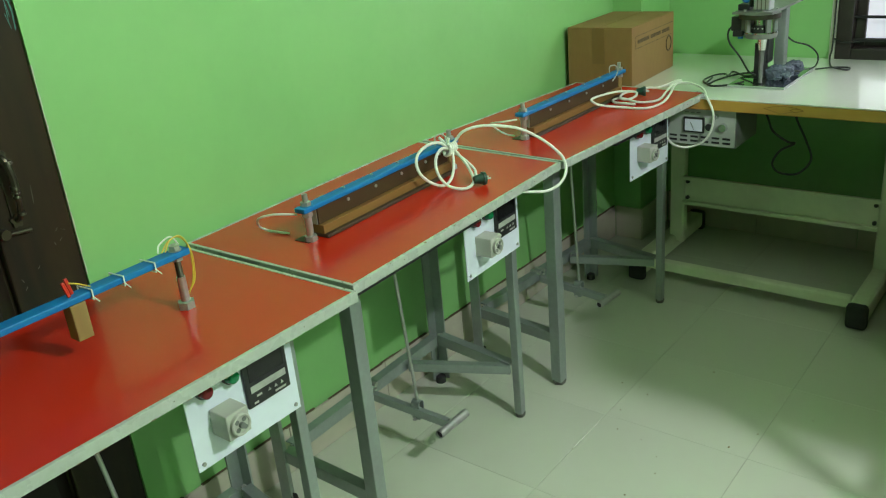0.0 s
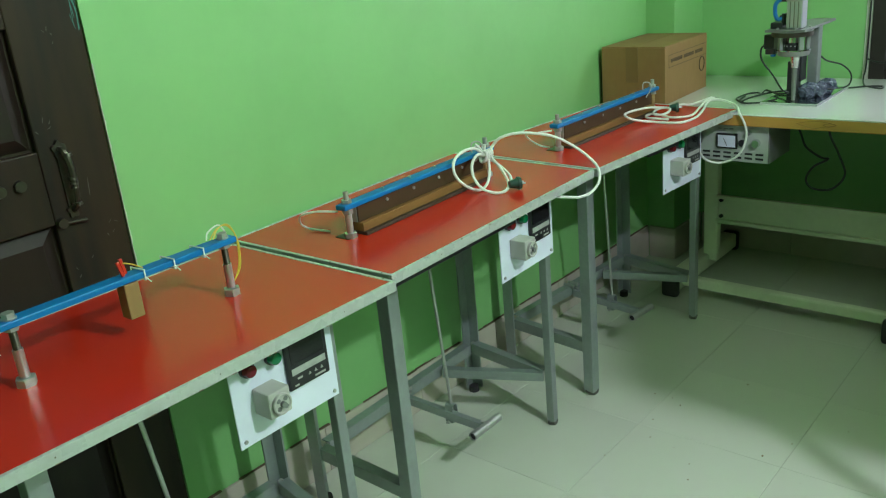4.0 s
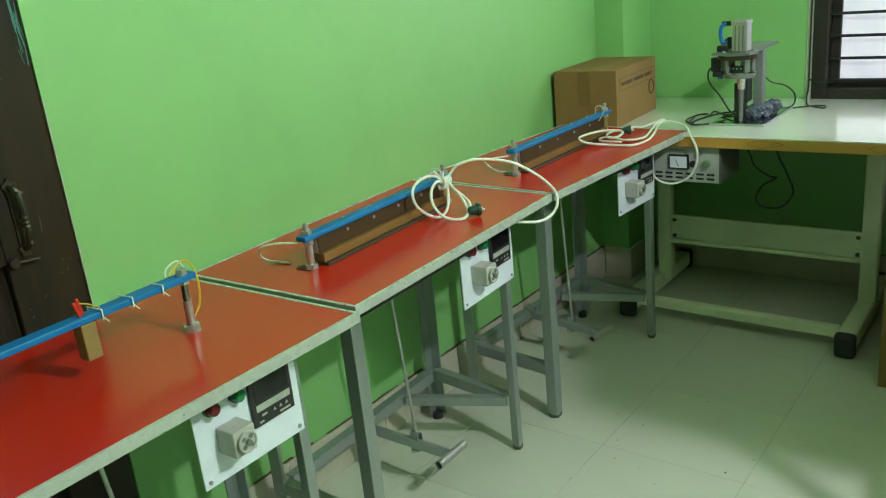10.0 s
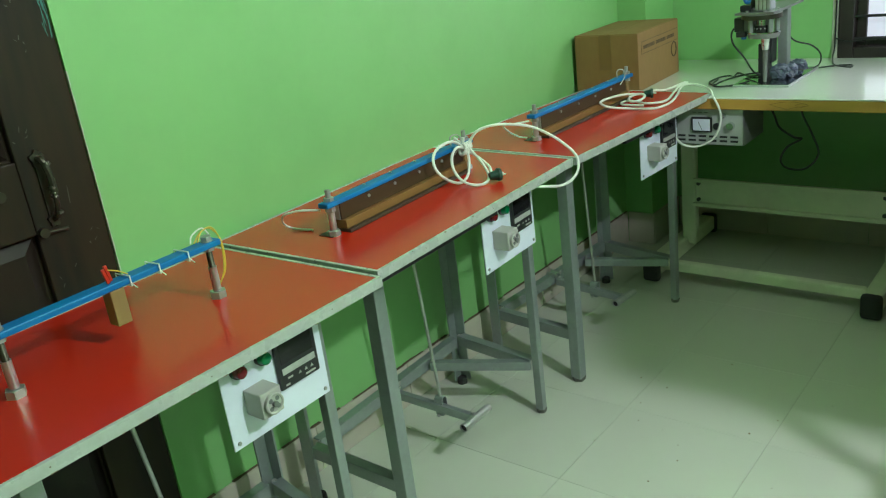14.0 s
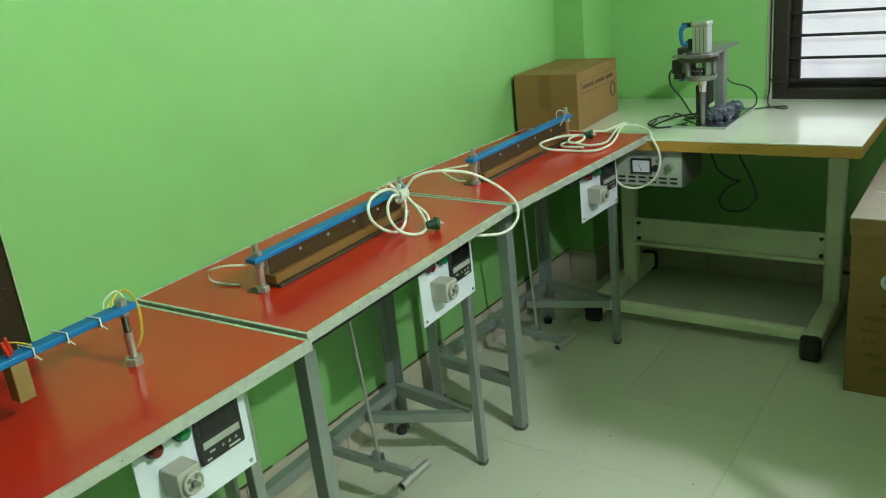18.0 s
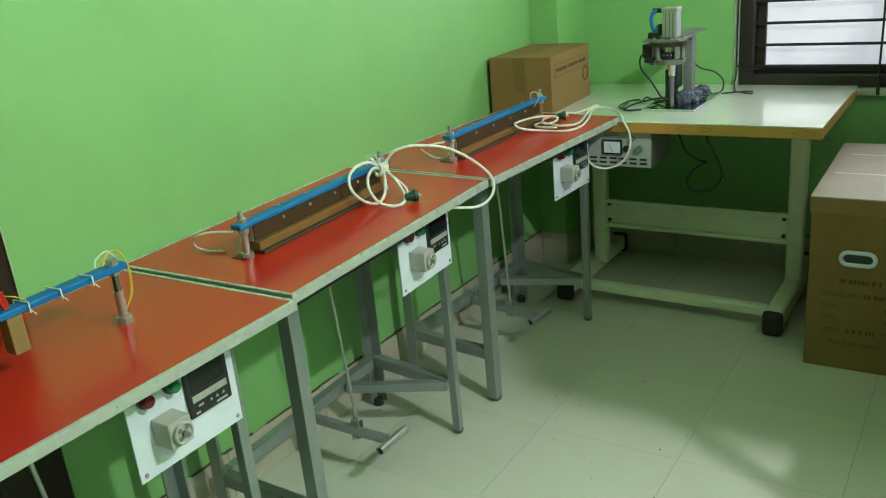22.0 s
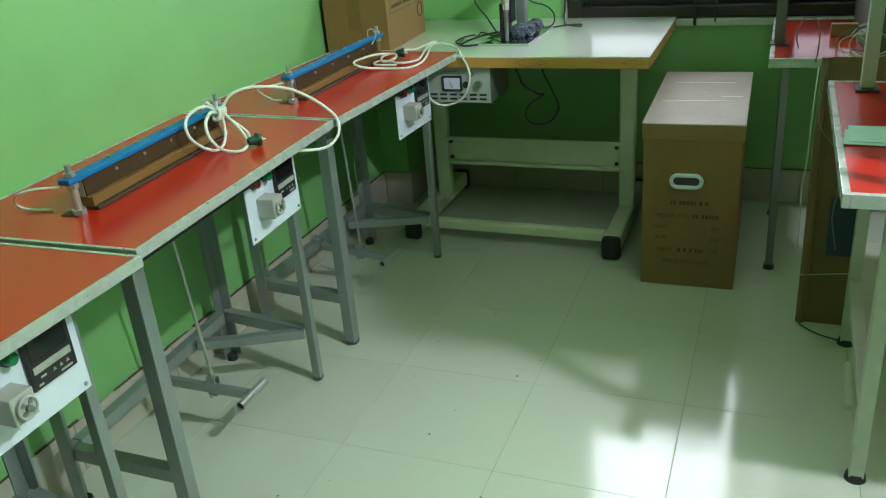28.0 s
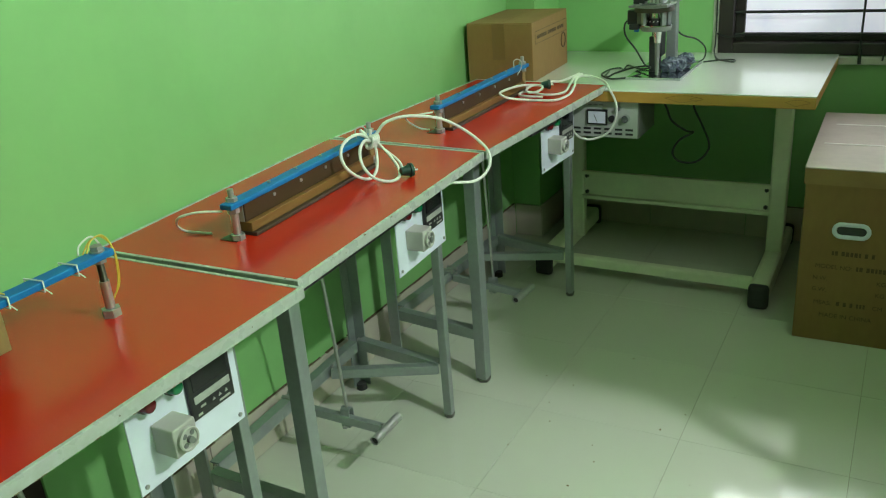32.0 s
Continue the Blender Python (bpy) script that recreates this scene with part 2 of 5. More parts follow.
def tube_bar(bm, a, b, w, h, bevel=0.0015):
    """A rectangular bar from a to b, w wide and h high."""
    a, b = Vector(a), Vector(b)
    d = b - a
    x = d.normalized()
    z = Vector((0, 0, 1)) if abs(x.z) < 0.9 else Vector((1, 0, 0))
    y = z.cross(x).normalized()
    z = x.cross(y)
    m = Matrix((x, y, z)).transposed().to_4x4()
    m.translation = (a + b) / 2
    bx(bm, -d.length / 2, d.length / 2, -w / 2, w / 2, -h / 2, h / 2, bevel, m)
    return bm


def spline(points, n=10):
    """Catmull-Rom points through the given ones."""
    p = [Vector(q) for q in points]
    p = [2 * p[0] - p[1]] + p + [2 * p[-1] - p[-2]]
    out = []
    for i in range(1, len(p) - 2):
        for k in range(n):
            t = k / n
            out.append(0.5 * ((2 * p[i]) + (p[i + 1] - p[i - 1]) * t + (2 * p[i - 1] - 5 * p[i] + 4 * p[i + 1] - p[i + 2]) * t * t + (3 * p[i] - p[i - 1] - 3 * p[i + 1] + p[i + 2]) * t ** 3))
    return out + [p[-2]]


def cord(bm, points, r, n=8, seg=8, smooth=True):
    pts = spline(points, n) if smooth else [Vector(q) for q in points]
    up, rings = Vector((0.3, 0.2, 0.93)), []
    for i, q in enumerate(pts):
        d = (pts[min(i + 1, len(pts) - 1)] - pts[max(i - 1, 0)]).normalized()
        s = d.cross(up)
        if s.length < 1e-3:
            s = d.cross(Vector((1, 0, 0)))
        s.normalize()
        up = s.cross(d).normalized()
        rings.append([bm.verts.new(q + r * (math.cos(2 * math.pi * k / seg) * s + math.sin(2 * math.pi * k / seg) * up)) for k in range(seg)])
    for A, B in zip(rings, rings[1:]):
        for k in range(seg):
            bm.faces.new((A[k], A[(k + 1) % seg], B[(k + 1) % seg], B[k]))
    bm.faces.new(rings[0][::-1])
    bm.faces.new(rings[-1])
    return bm


def part(name, bm, material, parent=None, label="", smooth=False):
    """Links a bmesh as one mesh object under a thing or a part."""
    me = bpy.data.meshes.new(name)
    bmesh.ops.recalc_face_normals(bm, faces=bm.faces)
    bm.to_mesh(me)
    bm.free()
    me.materials.append(material)
    if smooth:
        me.set_sharp_from_angle(angle=radians(38))
        for p in me.polygons:
            p.use_smooth = True
    ob = new(name, me)
    if parent:
        ob.parent = parent
    if label:
        ob["label"] = label
    return ob


def B():
    return bmesh.new()


def thing(name, m, label, category, group="", kind=""):
    e = new(name)
    e.empty_display_size = 0.1
    e.matrix_world = m
    return tagged(e, label, category, group, kind)


def structure(name, bm, material, label, category=""):
    return tagged(part(name, bm, material), label, category or name.split("_")[0], kind="structure")


# ---- the room ----
WX, FY, RX, NY, CZ = 0.085, 2.39, 2.95, -4.0, 2.85   # walls and ceiling
DY0, DY1 = -1.15, -0.222                              # door opening in the west wall
WIN0, WIN1, WZ0, WZ1 = 0.863, 2.30, 0.745, 1.95        # window opening in the north wall

b = B()
bx(b, WX - 0.12, WX, DY1, FY + 0.12, 0, CZ)
bx(b, WX - 0.12, WX, DY0, DY1, 2.05, CZ)
bx(b, WX - 0.12, WX, NY - 0.12, DY0, 0, CZ)
structure("wall_west", b, GREEN, "light green painted plaster wall with a doorway")
b = B()
bx(b, WX, WIN0, FY, FY + 0.14, 0, CZ)
bx(b, WIN1, RX + 0.12, FY, FY + 0.14, 0, CZ)
bx(b, WIN0, WIN1, FY, FY + 0.14, 0, WZ0)
bx(b, WIN0, WIN1, FY, FY + 0.14, WZ1, CZ)
structure("wall_north", b, GREEN, "green painted plaster wall with a barred window")
b = B()
bx(b, WX, 0.207, 2.125, FY, 0, CZ)
structure("wall_column", b, GREEN, "green painted square column in the corner", "column")
structure("wall_east", bx(B(), RX, RX + 0.12, NY, FY, 0, CZ), GREEN, "plain green painted wall behind the work tables")
structure("wall_south", bx(B(), WX, RX + 0.12, NY - 0.12, NY, 0, CZ), GREEN, "plain green painted wall")
structure("ceiling", bx(B(), WX - 0.12, RX + 0.12, NY - 0.12, FY + 0.14, CZ, CZ + 0.1), CEIL, "dull grey-green painted ceiling")
floor = structure("floor", bx(B(), WX - 0.12, RX + 0.12, NY - 0.12, FY + 0.14, -0.1, -0.0013), GROUT, "floor of glossy cream tiles with thin dark joints")

# skirting tiles along the west wall, the column and the north wall
skirt = structure("baseboard", bx(B(), WX, WX + 0.004, DY1 + 0.02, 2.125, 0.0, 0.136), GROUT, "beige skirting tiles along the walls", "baseboard")
def skirt_tile(x0, x1, y0, y1):
    part("tile", bx(B(), x0, x1, y0, y1, 0.002, 0.140, 0.0015), SKIRT, skirt)
y = DY1 + 0.03
while y < 2.10:
    skirt_tile(WX + 0.002, WX + 0.011, y + 0.001, min(y + 0.395, 2.113) - 0.001)
    y += 0.395
skirt_tile(WX + 0.012, 0.216, 2.114, 2.1235)
skirt_tile(0.2085, 0.217, 2.125, FY - 0.012)
x = 0.218
while x < RX - 0.02:
    skirt_tile(x + 0.001, min(x + 0.395, RX - 0.01) - 0.001, FY - 0.011, FY - 0.002)
    x += 0.395

# dark line of grime and mortar along the top of the skirting
random.seed(5)
b = B()
y = DY1 + 0.03
while y < 2.10:
    w = random.uniform(0.02, 0.07)
    if random.random() < 0.86:
        bx(b, WX + 0.001, WX + random.uniform(0.006, 0.0105), y, min(y + w, 2.11), 0.1402, 0.1402 + random.uniform(0.0010, 0.0032))
    y += w
x = 0.222
while x < RX - 0.1:
    w = random.uniform(0.02, 0.07)
    bx(b, x, x + w, FY - random.uniform(0.006, 0.0105), FY - 0.001, 0.1402, 0.1402 + random.uniform(0.0015, 0.004))
    x += w
part("grime_line", b, GRIME, skirt, "dark grime along the top of the tiles")

# door in the west wall: closed dark leaf with sunk panels, frame and pull handle
door = thing("door_1", pose(WX, 0, 0), "closed dark-stained panelled wooden door with an aged pull handle", "door", kind="structure")
b = B()
bx(b, -0.06, -0.030, DY1 - 0.014, DY1, 0, 2.05, 0.002)
bx(b, -0.06, 0.004, DY0, DY0 + 0.014, 0, 2.05, 0.002)
bx(b, -0.06, 0.004, DY0 + 0.014, DY1 - 0.0145, 1.97, 2.05, 0.002)
part("door_frame", b, DOORW, door)
L0, L1 = DY0 + 0.016, DY1 - 0.001
b = B()
bx(b, -0.0285, -0.022, L0, L1, 0.005, 1.965)                  # core
for y0, y1 in ((L0, L0 + 0.13), (L1 - 0.145, L1), (-0.755, -0.665)):
    bx(b, -0.022, -0.004, y0, y1, 0.005, 1.965, 0.003)
rails = ((0.005, 0.20), (0.905, 1.055), (1.286, 1.965))
for z0, z1 in rails:
    bx(b, -0.022, -0.0045, L0 + 0.13, -0.755, z0, z1, 0.003)
    bx(b, -0.022, -0.0045, -0.665, L1 - 0.145, z0, z1, 0.003)
leaf = part("door_leaf", b, DOORW, door)
for y0, y1 in ((L0 + 0.13, -0.755), (-0.665, L1 - 0.145)):
    for z0, z1 in ((0.20, 0.905), (1.055, 1.286)):
        b = B()
        r = bmesh.ops.create_cube(b, size=1)
        bmesh.ops.transform(b, matrix=Matrix.Translation((-0.0135, (y0 + y1) / 2, (z0 + z1) / 2)) @ Matrix.Diagonal((0.016, y1 - y0 - 0.010, z1 - z0 - 0.010, 1)), verts=r["verts"])
        for v in b.verts:
            if v.co.x > -0.013:
                v.co.y += 0.030 if v.co.y < (y0 + y1) / 2 else -0.030
                v.co.z += 0.026 if v.co.z < (z0 + z1) / 2 else -0.026
        part("panel", b, DOORP, leaf)
hy = -0.328
def rosette(bm, z, r, lobes, x0=-0.004, x1=0.003):
    """A flat plate with a scalloped outline."""
    lo, hi_ = [], []
    for k in range(lobes * 8):
        a = 2 * math.pi * k / (lobes * 8)
        rr = r * (1 + 0.16 * math.cos(lobes * a))
        lo.append(bm.verts.new((x0, hy + 0.85 * rr * math.sin(a), z + rr * math.cos(a))))
        hi_.append(bm.verts.new((x1, hy + 0.78 * rr * math.sin(a), z + 0.92 * rr * math.cos(a))))
    n = len(lo)
    bm.faces.new(lo)
    bm.faces.new(hi_[::-1])
    for k in range(n):
        bm.faces.new((lo[k], lo[(k + 1) % n], hi_[(k + 1) % n], hi_[k]))
    return bm


b = rosette(B(), 1.052, 0.0165, 5)
rosette(b, 0.926, 0.0140, 5)
bx(b, -0.004, 0.001, hy - 0.008, hy + 0.008, 0.935, 1.045, 0.001)
handle = part("door_handle", b, IRON, door, "aged brass pull handle")
gp = [(0.002, hy, 1.052), (0.016, hy, 1.050), (0.022, hy + 0.003, 1.034), (0.023, hy + 0.005, 1.012), (0.023, hy + 0.005, 0.985), (0.021, hy + 0.004, 0.955), (0.016, hy + 0.001, 0.935), (0.002, hy, 0.928)]
part("grip", cord(B(), gp[:5], 0.0072), IRON, handle, smooth=True)
part("grip", cord(B(), gp[3:], 0.0054), IRON, handle, smooth=True)
for z0, z1, r in ((1.040, 1.046, 0.0095), (0.992, 0.998, 0.0092), (0.983, 0.987, 0.0084), (0.974, 0.978, 0.0078), (0.940, 0.946, 0.0080)):
    part("collar", rod(B(), (0.0215, hy + 0.004, z0), (0.0215, hy + 0.004, z1), r, r * 0.85), IRON, handle, smooth=True)
b = B()
rod(b, (-0.006, hy - 0.030, 0.908), (0.010, hy - 0.030, 0.908), 0.010)
rod(b, (0.006, hy - 0.036, 0.908), (0.006, hy + 0.020, 0.902), 0.0038)
part("bolt_latch", b, IRON, door, smooth=True)
b = B()
rod(b, (-0.006, hy - 0.090, 1.0), (0.006, hy - 0.090, 1.0), 0.011)
part("keyhole_cap", b, IRON, door)
part("keyhole_cap", rod(B(), (-0.006, hy - 0.128, 0.998), (0.006, hy - 0.128, 0.998), 0.013, 0.010), IRON, door)
# teal paint brushed over the door's edge, and pale scratches
def stroke(bm, y, z, w, h, lean, x=-0.0036):
    """A ragged, nearly upright brush mark on the door's face."""
    n = 7
    left, right = [], []
    for k in range(n + 1):
        s = k / n
        ww = w * (0.25 + 0.75 * math.sin(math.pi * min(1, 0.15 + 0.85 * s))) * random.uniform(0.6, 1.1)
        left.append(bm.verts.new((x, min(y + lean * s - ww / 2, DY1 - 0.002), z + h * s)))
        right.append(bm.verts.new((x, min(y + lean * s + ww / 2, DY1 - 0.001), z + h * s + random.uniform(-0.002, 0.002))))
    for k in range(n):
        bm.faces.new((left[k], right[k], right[k + 1], left[k + 1]))


random.seed(11)
b = B()
for k in range(11):
    stroke(b, DY1 - random.uniform(0.003, 0.018), random.uniform(1.26, 1.37), random.uniform(0.0012, 0.0042), random.uniform(0.02, 0.08), random.uniform(-0.006, 0.004), -0.0038 + 0.00005 * k)
part("paint_smear", b, TEAL, door, "brushed teal paint smear")
b = B()
for cy, cz, n in ((-0.297, 1.355, 7), (-0.30, 1.27, 4), (-0.345, 1.09, 4), (-0.26, 0.86, 4), (-0.33, 0.80, 3)):
    for k in range(n):
        stroke(b, cy + random.uniform(-0.02, 0.02), cz + random.uniform(-0.02, 0.02), random.uniform(0.001, 0.003), random.uniform(0.003, 0.010), random.uniform(-0.008, 0.008))
stroke(b, -0.286, 0.947, 0.0022, 0.038, 0.003)
part("scratches", b, SCRATCH, door, "fine pale scratches")
b = B()
for k in range(60):
    zz = 0.77 + 0.0072 * k
    bx(b, -0.004, 0.0008, DY1 - 0.0005, DY1 + 0.0012 + 0.0012 * math.sin(k * 0.9) * random.random() + random.uniform(0, 0.0008), zz, zz + 0.0073)
part("bare_plaster_edge", b, PALEG, door, "chipped pale plaster along the frame")

# window in the north wall
win = thing("window_1", pose(0, FY, 0), "dark wooden window with frosted panes behind black iron bars", "window", kind="structure")
b = B()
bx(b, WIN0, WIN0 + 0.055, -0.012, 0.08, WZ0, WZ1, 0.004)
bx(b, WIN1 - 0.075, WIN1, -0.012, 0.08, WZ0, WZ1, 0.004)
bx(b, WIN0 + 0.055, WIN1 - 0.075, -0.012, 0.08, WZ0, WZ0 + 0.045, 0.004)
bx(b, WIN0 + 0.055, WIN1 - 0.075, -0.012, 0.08, WZ1 - 0.06, WZ1, 0.004)
bx(b, 1.64, 1.695, 0.0, 0.08, WZ0 + 0.045, WZ1 - 0.06, 0.004)
part("window_frame", b, FRAMEB, win)
for x0, x1 in ((WIN0 + 0.055, 1.64), (1.695, WIN1 - 0.075)):
    b = B()
    for q in ((x0, x0 + 0.035, WZ0 + 0.045, WZ1 - 0.06), (x1 - 0.035, x1, WZ0 + 0.045, WZ1 - 0.06), (x0 + 0.035, x1 - 0.035, WZ0 + 0.045, WZ0 + 0.075), (x0 + 0.035, x1 - 0.035, WZ1 - 0.09, WZ1 - 0.06)):
        bx(b, q[0], q[1], 0.03, 0.065, q[2], q[3], 0.003)
    sash = part("sash", b, FRAMEB, win)
    xm = x1 - 0.078 if x0 < 1.2 else x1 - 0.033
    part("pane", bx(B(), x0 + 0.033, xm, 0.045, 0.049, WZ0 + 0.066, 1.262), OUTW, sash, "frosted pane bright with daylight")
    part("pane", bx(B(), x0 + 0.033, x1 - 0.033, 0.045, 0.049, 1.268, WZ1 - 0.085), SKYW if x0 < 1.2 else HAZEW, sash, "upper pane bright with daylight")
    if xm < x1 - 0.04:
        part("pane", bx(B(), xm, x1 - 0.033, 0.050, 0.053, 0.905, 1.262), SKYW, sash, "open gap full of sky")
        part("pane", bx(B(), xm, x1 - 0.033, 0.050, 0.053, WZ0 + 0.066, 0.900), OUTW, sash, "frosted pane bright with daylight")
for k in range(12):
    z = 0.819 + 0.082 * k
    if z < WZ1 - 0.07:
        part("bar", rod(B(), (WIN0 + 0.03, 0.005, z), (WIN1 - 0.03, 0.005, z), 0.0055, seg=10), BARB, win)
for x in (1.878,):
    part("bar", rod(B(), (x, 0.012, WZ0 + 0.04), (x, 0.012, WZ1 - 0.04), 0.0055, seg=10), BARB, win)
part("window_sill", bx(B(), WIN0 - 0.02, WIN1 + 0.02, -0.03, 0.0, WZ0 - 0.030, WZ0 - 0.003, 0.004), CEMENT, win, "rough cement sill")
part("reveal_strip", bx(B(), WIN0 - 0.022, WIN0 - 0.001, -0.006, -0.001, WZ0, WZ1), PALEG, win)

wcab = thing("window_cable", pose(0, 0, 0), "two black cables hanging straight before the barred window", "cable")
part("cable", cord(B(), [(1.362, 2.374, 1.93), (1.364, 2.372, 1.5), (1.365, 2.366, 1.0), (1.364, 2.358, 0.80), (1.366, 2.353, 0.722)], 0.0042), CORDB, wcab, smooth=True)
part("cable", cord(B(), [(1.456, 2.374, 1.93), (1.455, 2.371, 1.3), (1.451, 2.364, 0.90), (1.446, 2.360, 0.80), (1.440, 2.354, 0.732)], 0.0034), CORDB, wcab, smooth=True)
part("sleeve", rod(B(), (1.366, 2.3532, 0.720), (1.3645, 2.357, 0.775), 0.0062), CORDB, wcab, smooth=True)
part("cable_end", cord(B(), [(1.800, 2.373, 0.868), (1.835, 2.370, 0.852), (1.865, 2.374, 0.842), (1.90, 2.376, 0.835), (2.0, 2.376, 0.80)], 0.006), CORDB, wcab, smooth=True)

# bulb on the east wall
bulb = thing("wall_lamp", pose(*BULB), "white bulb in a wall-mounted holder", "lamp")
part("holder", rod(B(), (0.07, 0, 0), (0.235, 0, 0), 0.03), PANELW, bulb)
part("wall_plate", rod(B(), (0.235, 0, 0), (0.249, 0, 0), 0.05, seg=24), PANELW, bulb)


# ---- heat sealing tables ----
DEPTH = 0.510


STRIPG = mat("silver_grey_film", (0.40, 0.41, 0.38), 0.4, stain=0.2, stain_scale=40)


def sealing_table(m, length, top, label, p0=0.478, p1=0.728, near=0.090):
    """A red-topped steel table; x is 0 at the front edge and falls towards the wall, y runs along the length."""
    t = thing("heat_sealing_table", m, label, "work table", "heat sealing tables along the wall")
    w = 0.008
    part("tabletop", bx(B(), -DEPTH + w, -w, w, length - w, top - 0.018, top), RED, t)
    part("core_board", bx(B(), -DEPTH + w, -w, w, length - w, top - 0.0205, top - 0.0185), CHIP, t)
    for q in ((-w, 0.0, 0.0, length), (-DEPTH, -DEPTH + w, 0.0, length), (-DEPTH + w, -w, 0.0, w), (-DEPTH + w, -w, length - w, length)):
        part("edge_band", bx(B(), *q, top - 0.0205, top + 0.0012, 0.0012), EDGE, t)
    for k in range(4):
        xx = -0.03 - 0.145 * k
        for yy in (0.004, length - 0.004):
            part("nail", rod(B(), (xx, yy, top + 0.0010), (xx, yy, top + 0.0017), 0.0019, seg=8), GRIME, t)
    for k in range(3):
        yy = 0.16 + (length - 0.30) * k / 2
        part("nail", rod(B(), (0.0002, yy, top - 0.009), (-0.002, yy, top - 0.009), 0.0013, seg=8), GRIME, t)
    rnd = random.Random(int(length * 1000))
    for k in range(9):
        b = B()
        yy, ww = rnd.uniform(0.03, length - 0.05), rnd.uniform(0.003, 0.012)
        zz = rnd.choice((top - 0.0206, top - 0.0206, top - 0.0004))
        bx(b, -0.0035, 0.0004, yy, yy + ww, zz, zz + rnd.uniform(0.0008, 0.0018))
        part("edge_chip", b, CHIP, t)
    zf = 0.010
    hi = top - 0.022
    front = ((-0.106, near), (-0.106, length - 0.106))
    back = ((-0.425, 0.105), (-0.425, length - 0.058))
    for (x, y), s in zip(front, (0.035, 0.024)):
        leg = part("leg", bx(B(), x - s / 2, x + s / 2, y - s / 2, y + s / 2, zf, hi, 0.002), STEEL, t)
        b = B()
        rod(b, (x, y, 0), (x, y, zf - 0.001), 0.58 * s, 0.62 * s, seg=6)
        for k in range(5):
            a = 0.5 + 1.25 * k
            q = Vector((x + 0.56 * s * math.cos(a), y + 0.56 * s * math.sin(a), zf + 0.001))
            bmesh.ops.create_icosphere(b, subdivisions=1, radius=0.0038, matrix=Matrix.Translation(q))
        part("foot", b, DKPOST, leg, "welded bolt-head foot")
    for x, y in back:
        d = 1 if y < length / 2 else -1
        b = B()
        bx(b, x - 0.019, x + 0.019, y - 0.019 * d, y - 0.014 * d, zf, hi)
        bx(b, x - 0.019, x - 0.014, y - 0.0139 * d, y + 0.019 * d, zf, hi)
        leg = part("leg", b, STEEL, t)
        part("foot", rod(B(), (x - 0.003, y, 0), (x - 0.003, y, zf + 0.010), 0.0165, 0.015), RUBBER, leg)
    zb = 0.160
    def angle_bar(name, a, c, w, h, side):
        """An angle section: a flat top flange and a web hung from one edge of it."""
        a, c = Vector(a), Vector(c)
        d = (c - a).normalized()
        n = Vector((-d.y, d.x, 0)) * side
        b = tube_bar(B(), a + Vector((0, 0, h / 2)), c + Vector((0, 0, h / 2)), w, 0.004, 0.0006)
        off = n * (w / 2 - 0.002) - Vector((0, 0, 0.0021))
        tube_bar(b, a + off, c + off, 0.004, h, 0.0006)
        return part(name, b, STEEL, t)
    for (fx, fy), (kx, ky) in zip(front, back):
        angle_bar("end_brace", (fx - 0.016, fy, zb), (kx + 0.015, ky, zb), 0.028, 0.030, 1)
    angle_bar("rear_brace", (-0.425, 0.127, zb), (-0.425, length - 0.080, zb), 0.028, 0.030, -1)
    part("diagonal_brace", tube_bar(B(), (-0.405, length - 0.232, zb - 0.004), (-0.128, length - 0.110, zb - 0.004), 0.024, 0.028), STEEL, t)
    random.seed(17)
    welds = [(-0.405, length - 0.228, zb + 0.010), (-0.126, length - 0.108, zb + 0.012), (-0.412, length - 0.064, zb + 0.014), (-0.122, near + 0.001, zb + 0.012), (-0.410, 0.120, zb + 0.014), (-0.408, 0.426, zb + 0.004), (-0.408, 0.444, zb + 0.002), (-0.150, 0.447, 0.140), (-0.146, 0.438, 0.138), (-0.262, 0.438, 0.116)]
    for wx, wy, wz in welds:
        b = B()
        for k in range(3):
            q = Vector((wx + random.uniform(-0.007, 0.007), wy + random.uniform(-0.007, 0.007), wz + random.uniform(-0.005, 0.004)))
            bmesh.ops.create_icosphere(b, subdivisions=1, radius=random.uniform(0.003, 0.0058), matrix=Matrix.Translation(q) @ Matrix.Diagonal((1, random.uniform(0.8, 1.6), 0.8, 1)))
        part("weld_bead", b, ZINC, t, smooth=True)
    # rails under the top
    part("top_rail", tube_bar(B(), (-0.106, near + 0.003, hi - 0.016), (-0.106, length - 0.122, hi - 0.016), 0.03, 0.03), STEEL, t)
    part("top_rail", tube_bar(B(), (-0.42, 0.127, hi - 0.016), (-0.42, length - 0.080, hi - 0.016), 0.03, 0.03), STEEL, t)
    # pedal with its pull rod
    y0 = 0.434
    arm = part("pedal_arm", tube_bar(B(), (-0.408, y0, 0.150), (-0.150, y0 + 0.014, 0.128), 0.018, 0.024), STEEL, t)
    fa, fb = Vector((-0.144, y0 - 0.044, 0.130)), Vector((-0.140, y0 + 0.074, 0.130))
    fd = (fb - fa).normalized()
    b = rod(B(), fa, fb, 0.0118, seg=20, caps=False)
    rod(b, fa + 0.0001 * fd, fb - 0.0001 * fd, 0.0094, seg=20, caps=False)
    for e in (fa, fb):
        rod(b, e - 0.0004 * fd, e + 0.0004 * fd, 0.0118, seg=20, caps=False)
    bar = part("foot_bar", b, ZINC, arm, "hollow zinc tube", smooth=True)
    part("tube_bore", rod(B(), fa + 0.004 * fd, fb - 0.004 * fd, 0.0093, seg=20), BLACK, bar)
    # hollow bracket that holds the pull rod, its mouth towards the room
    b = B()
    outer, inner = [], []
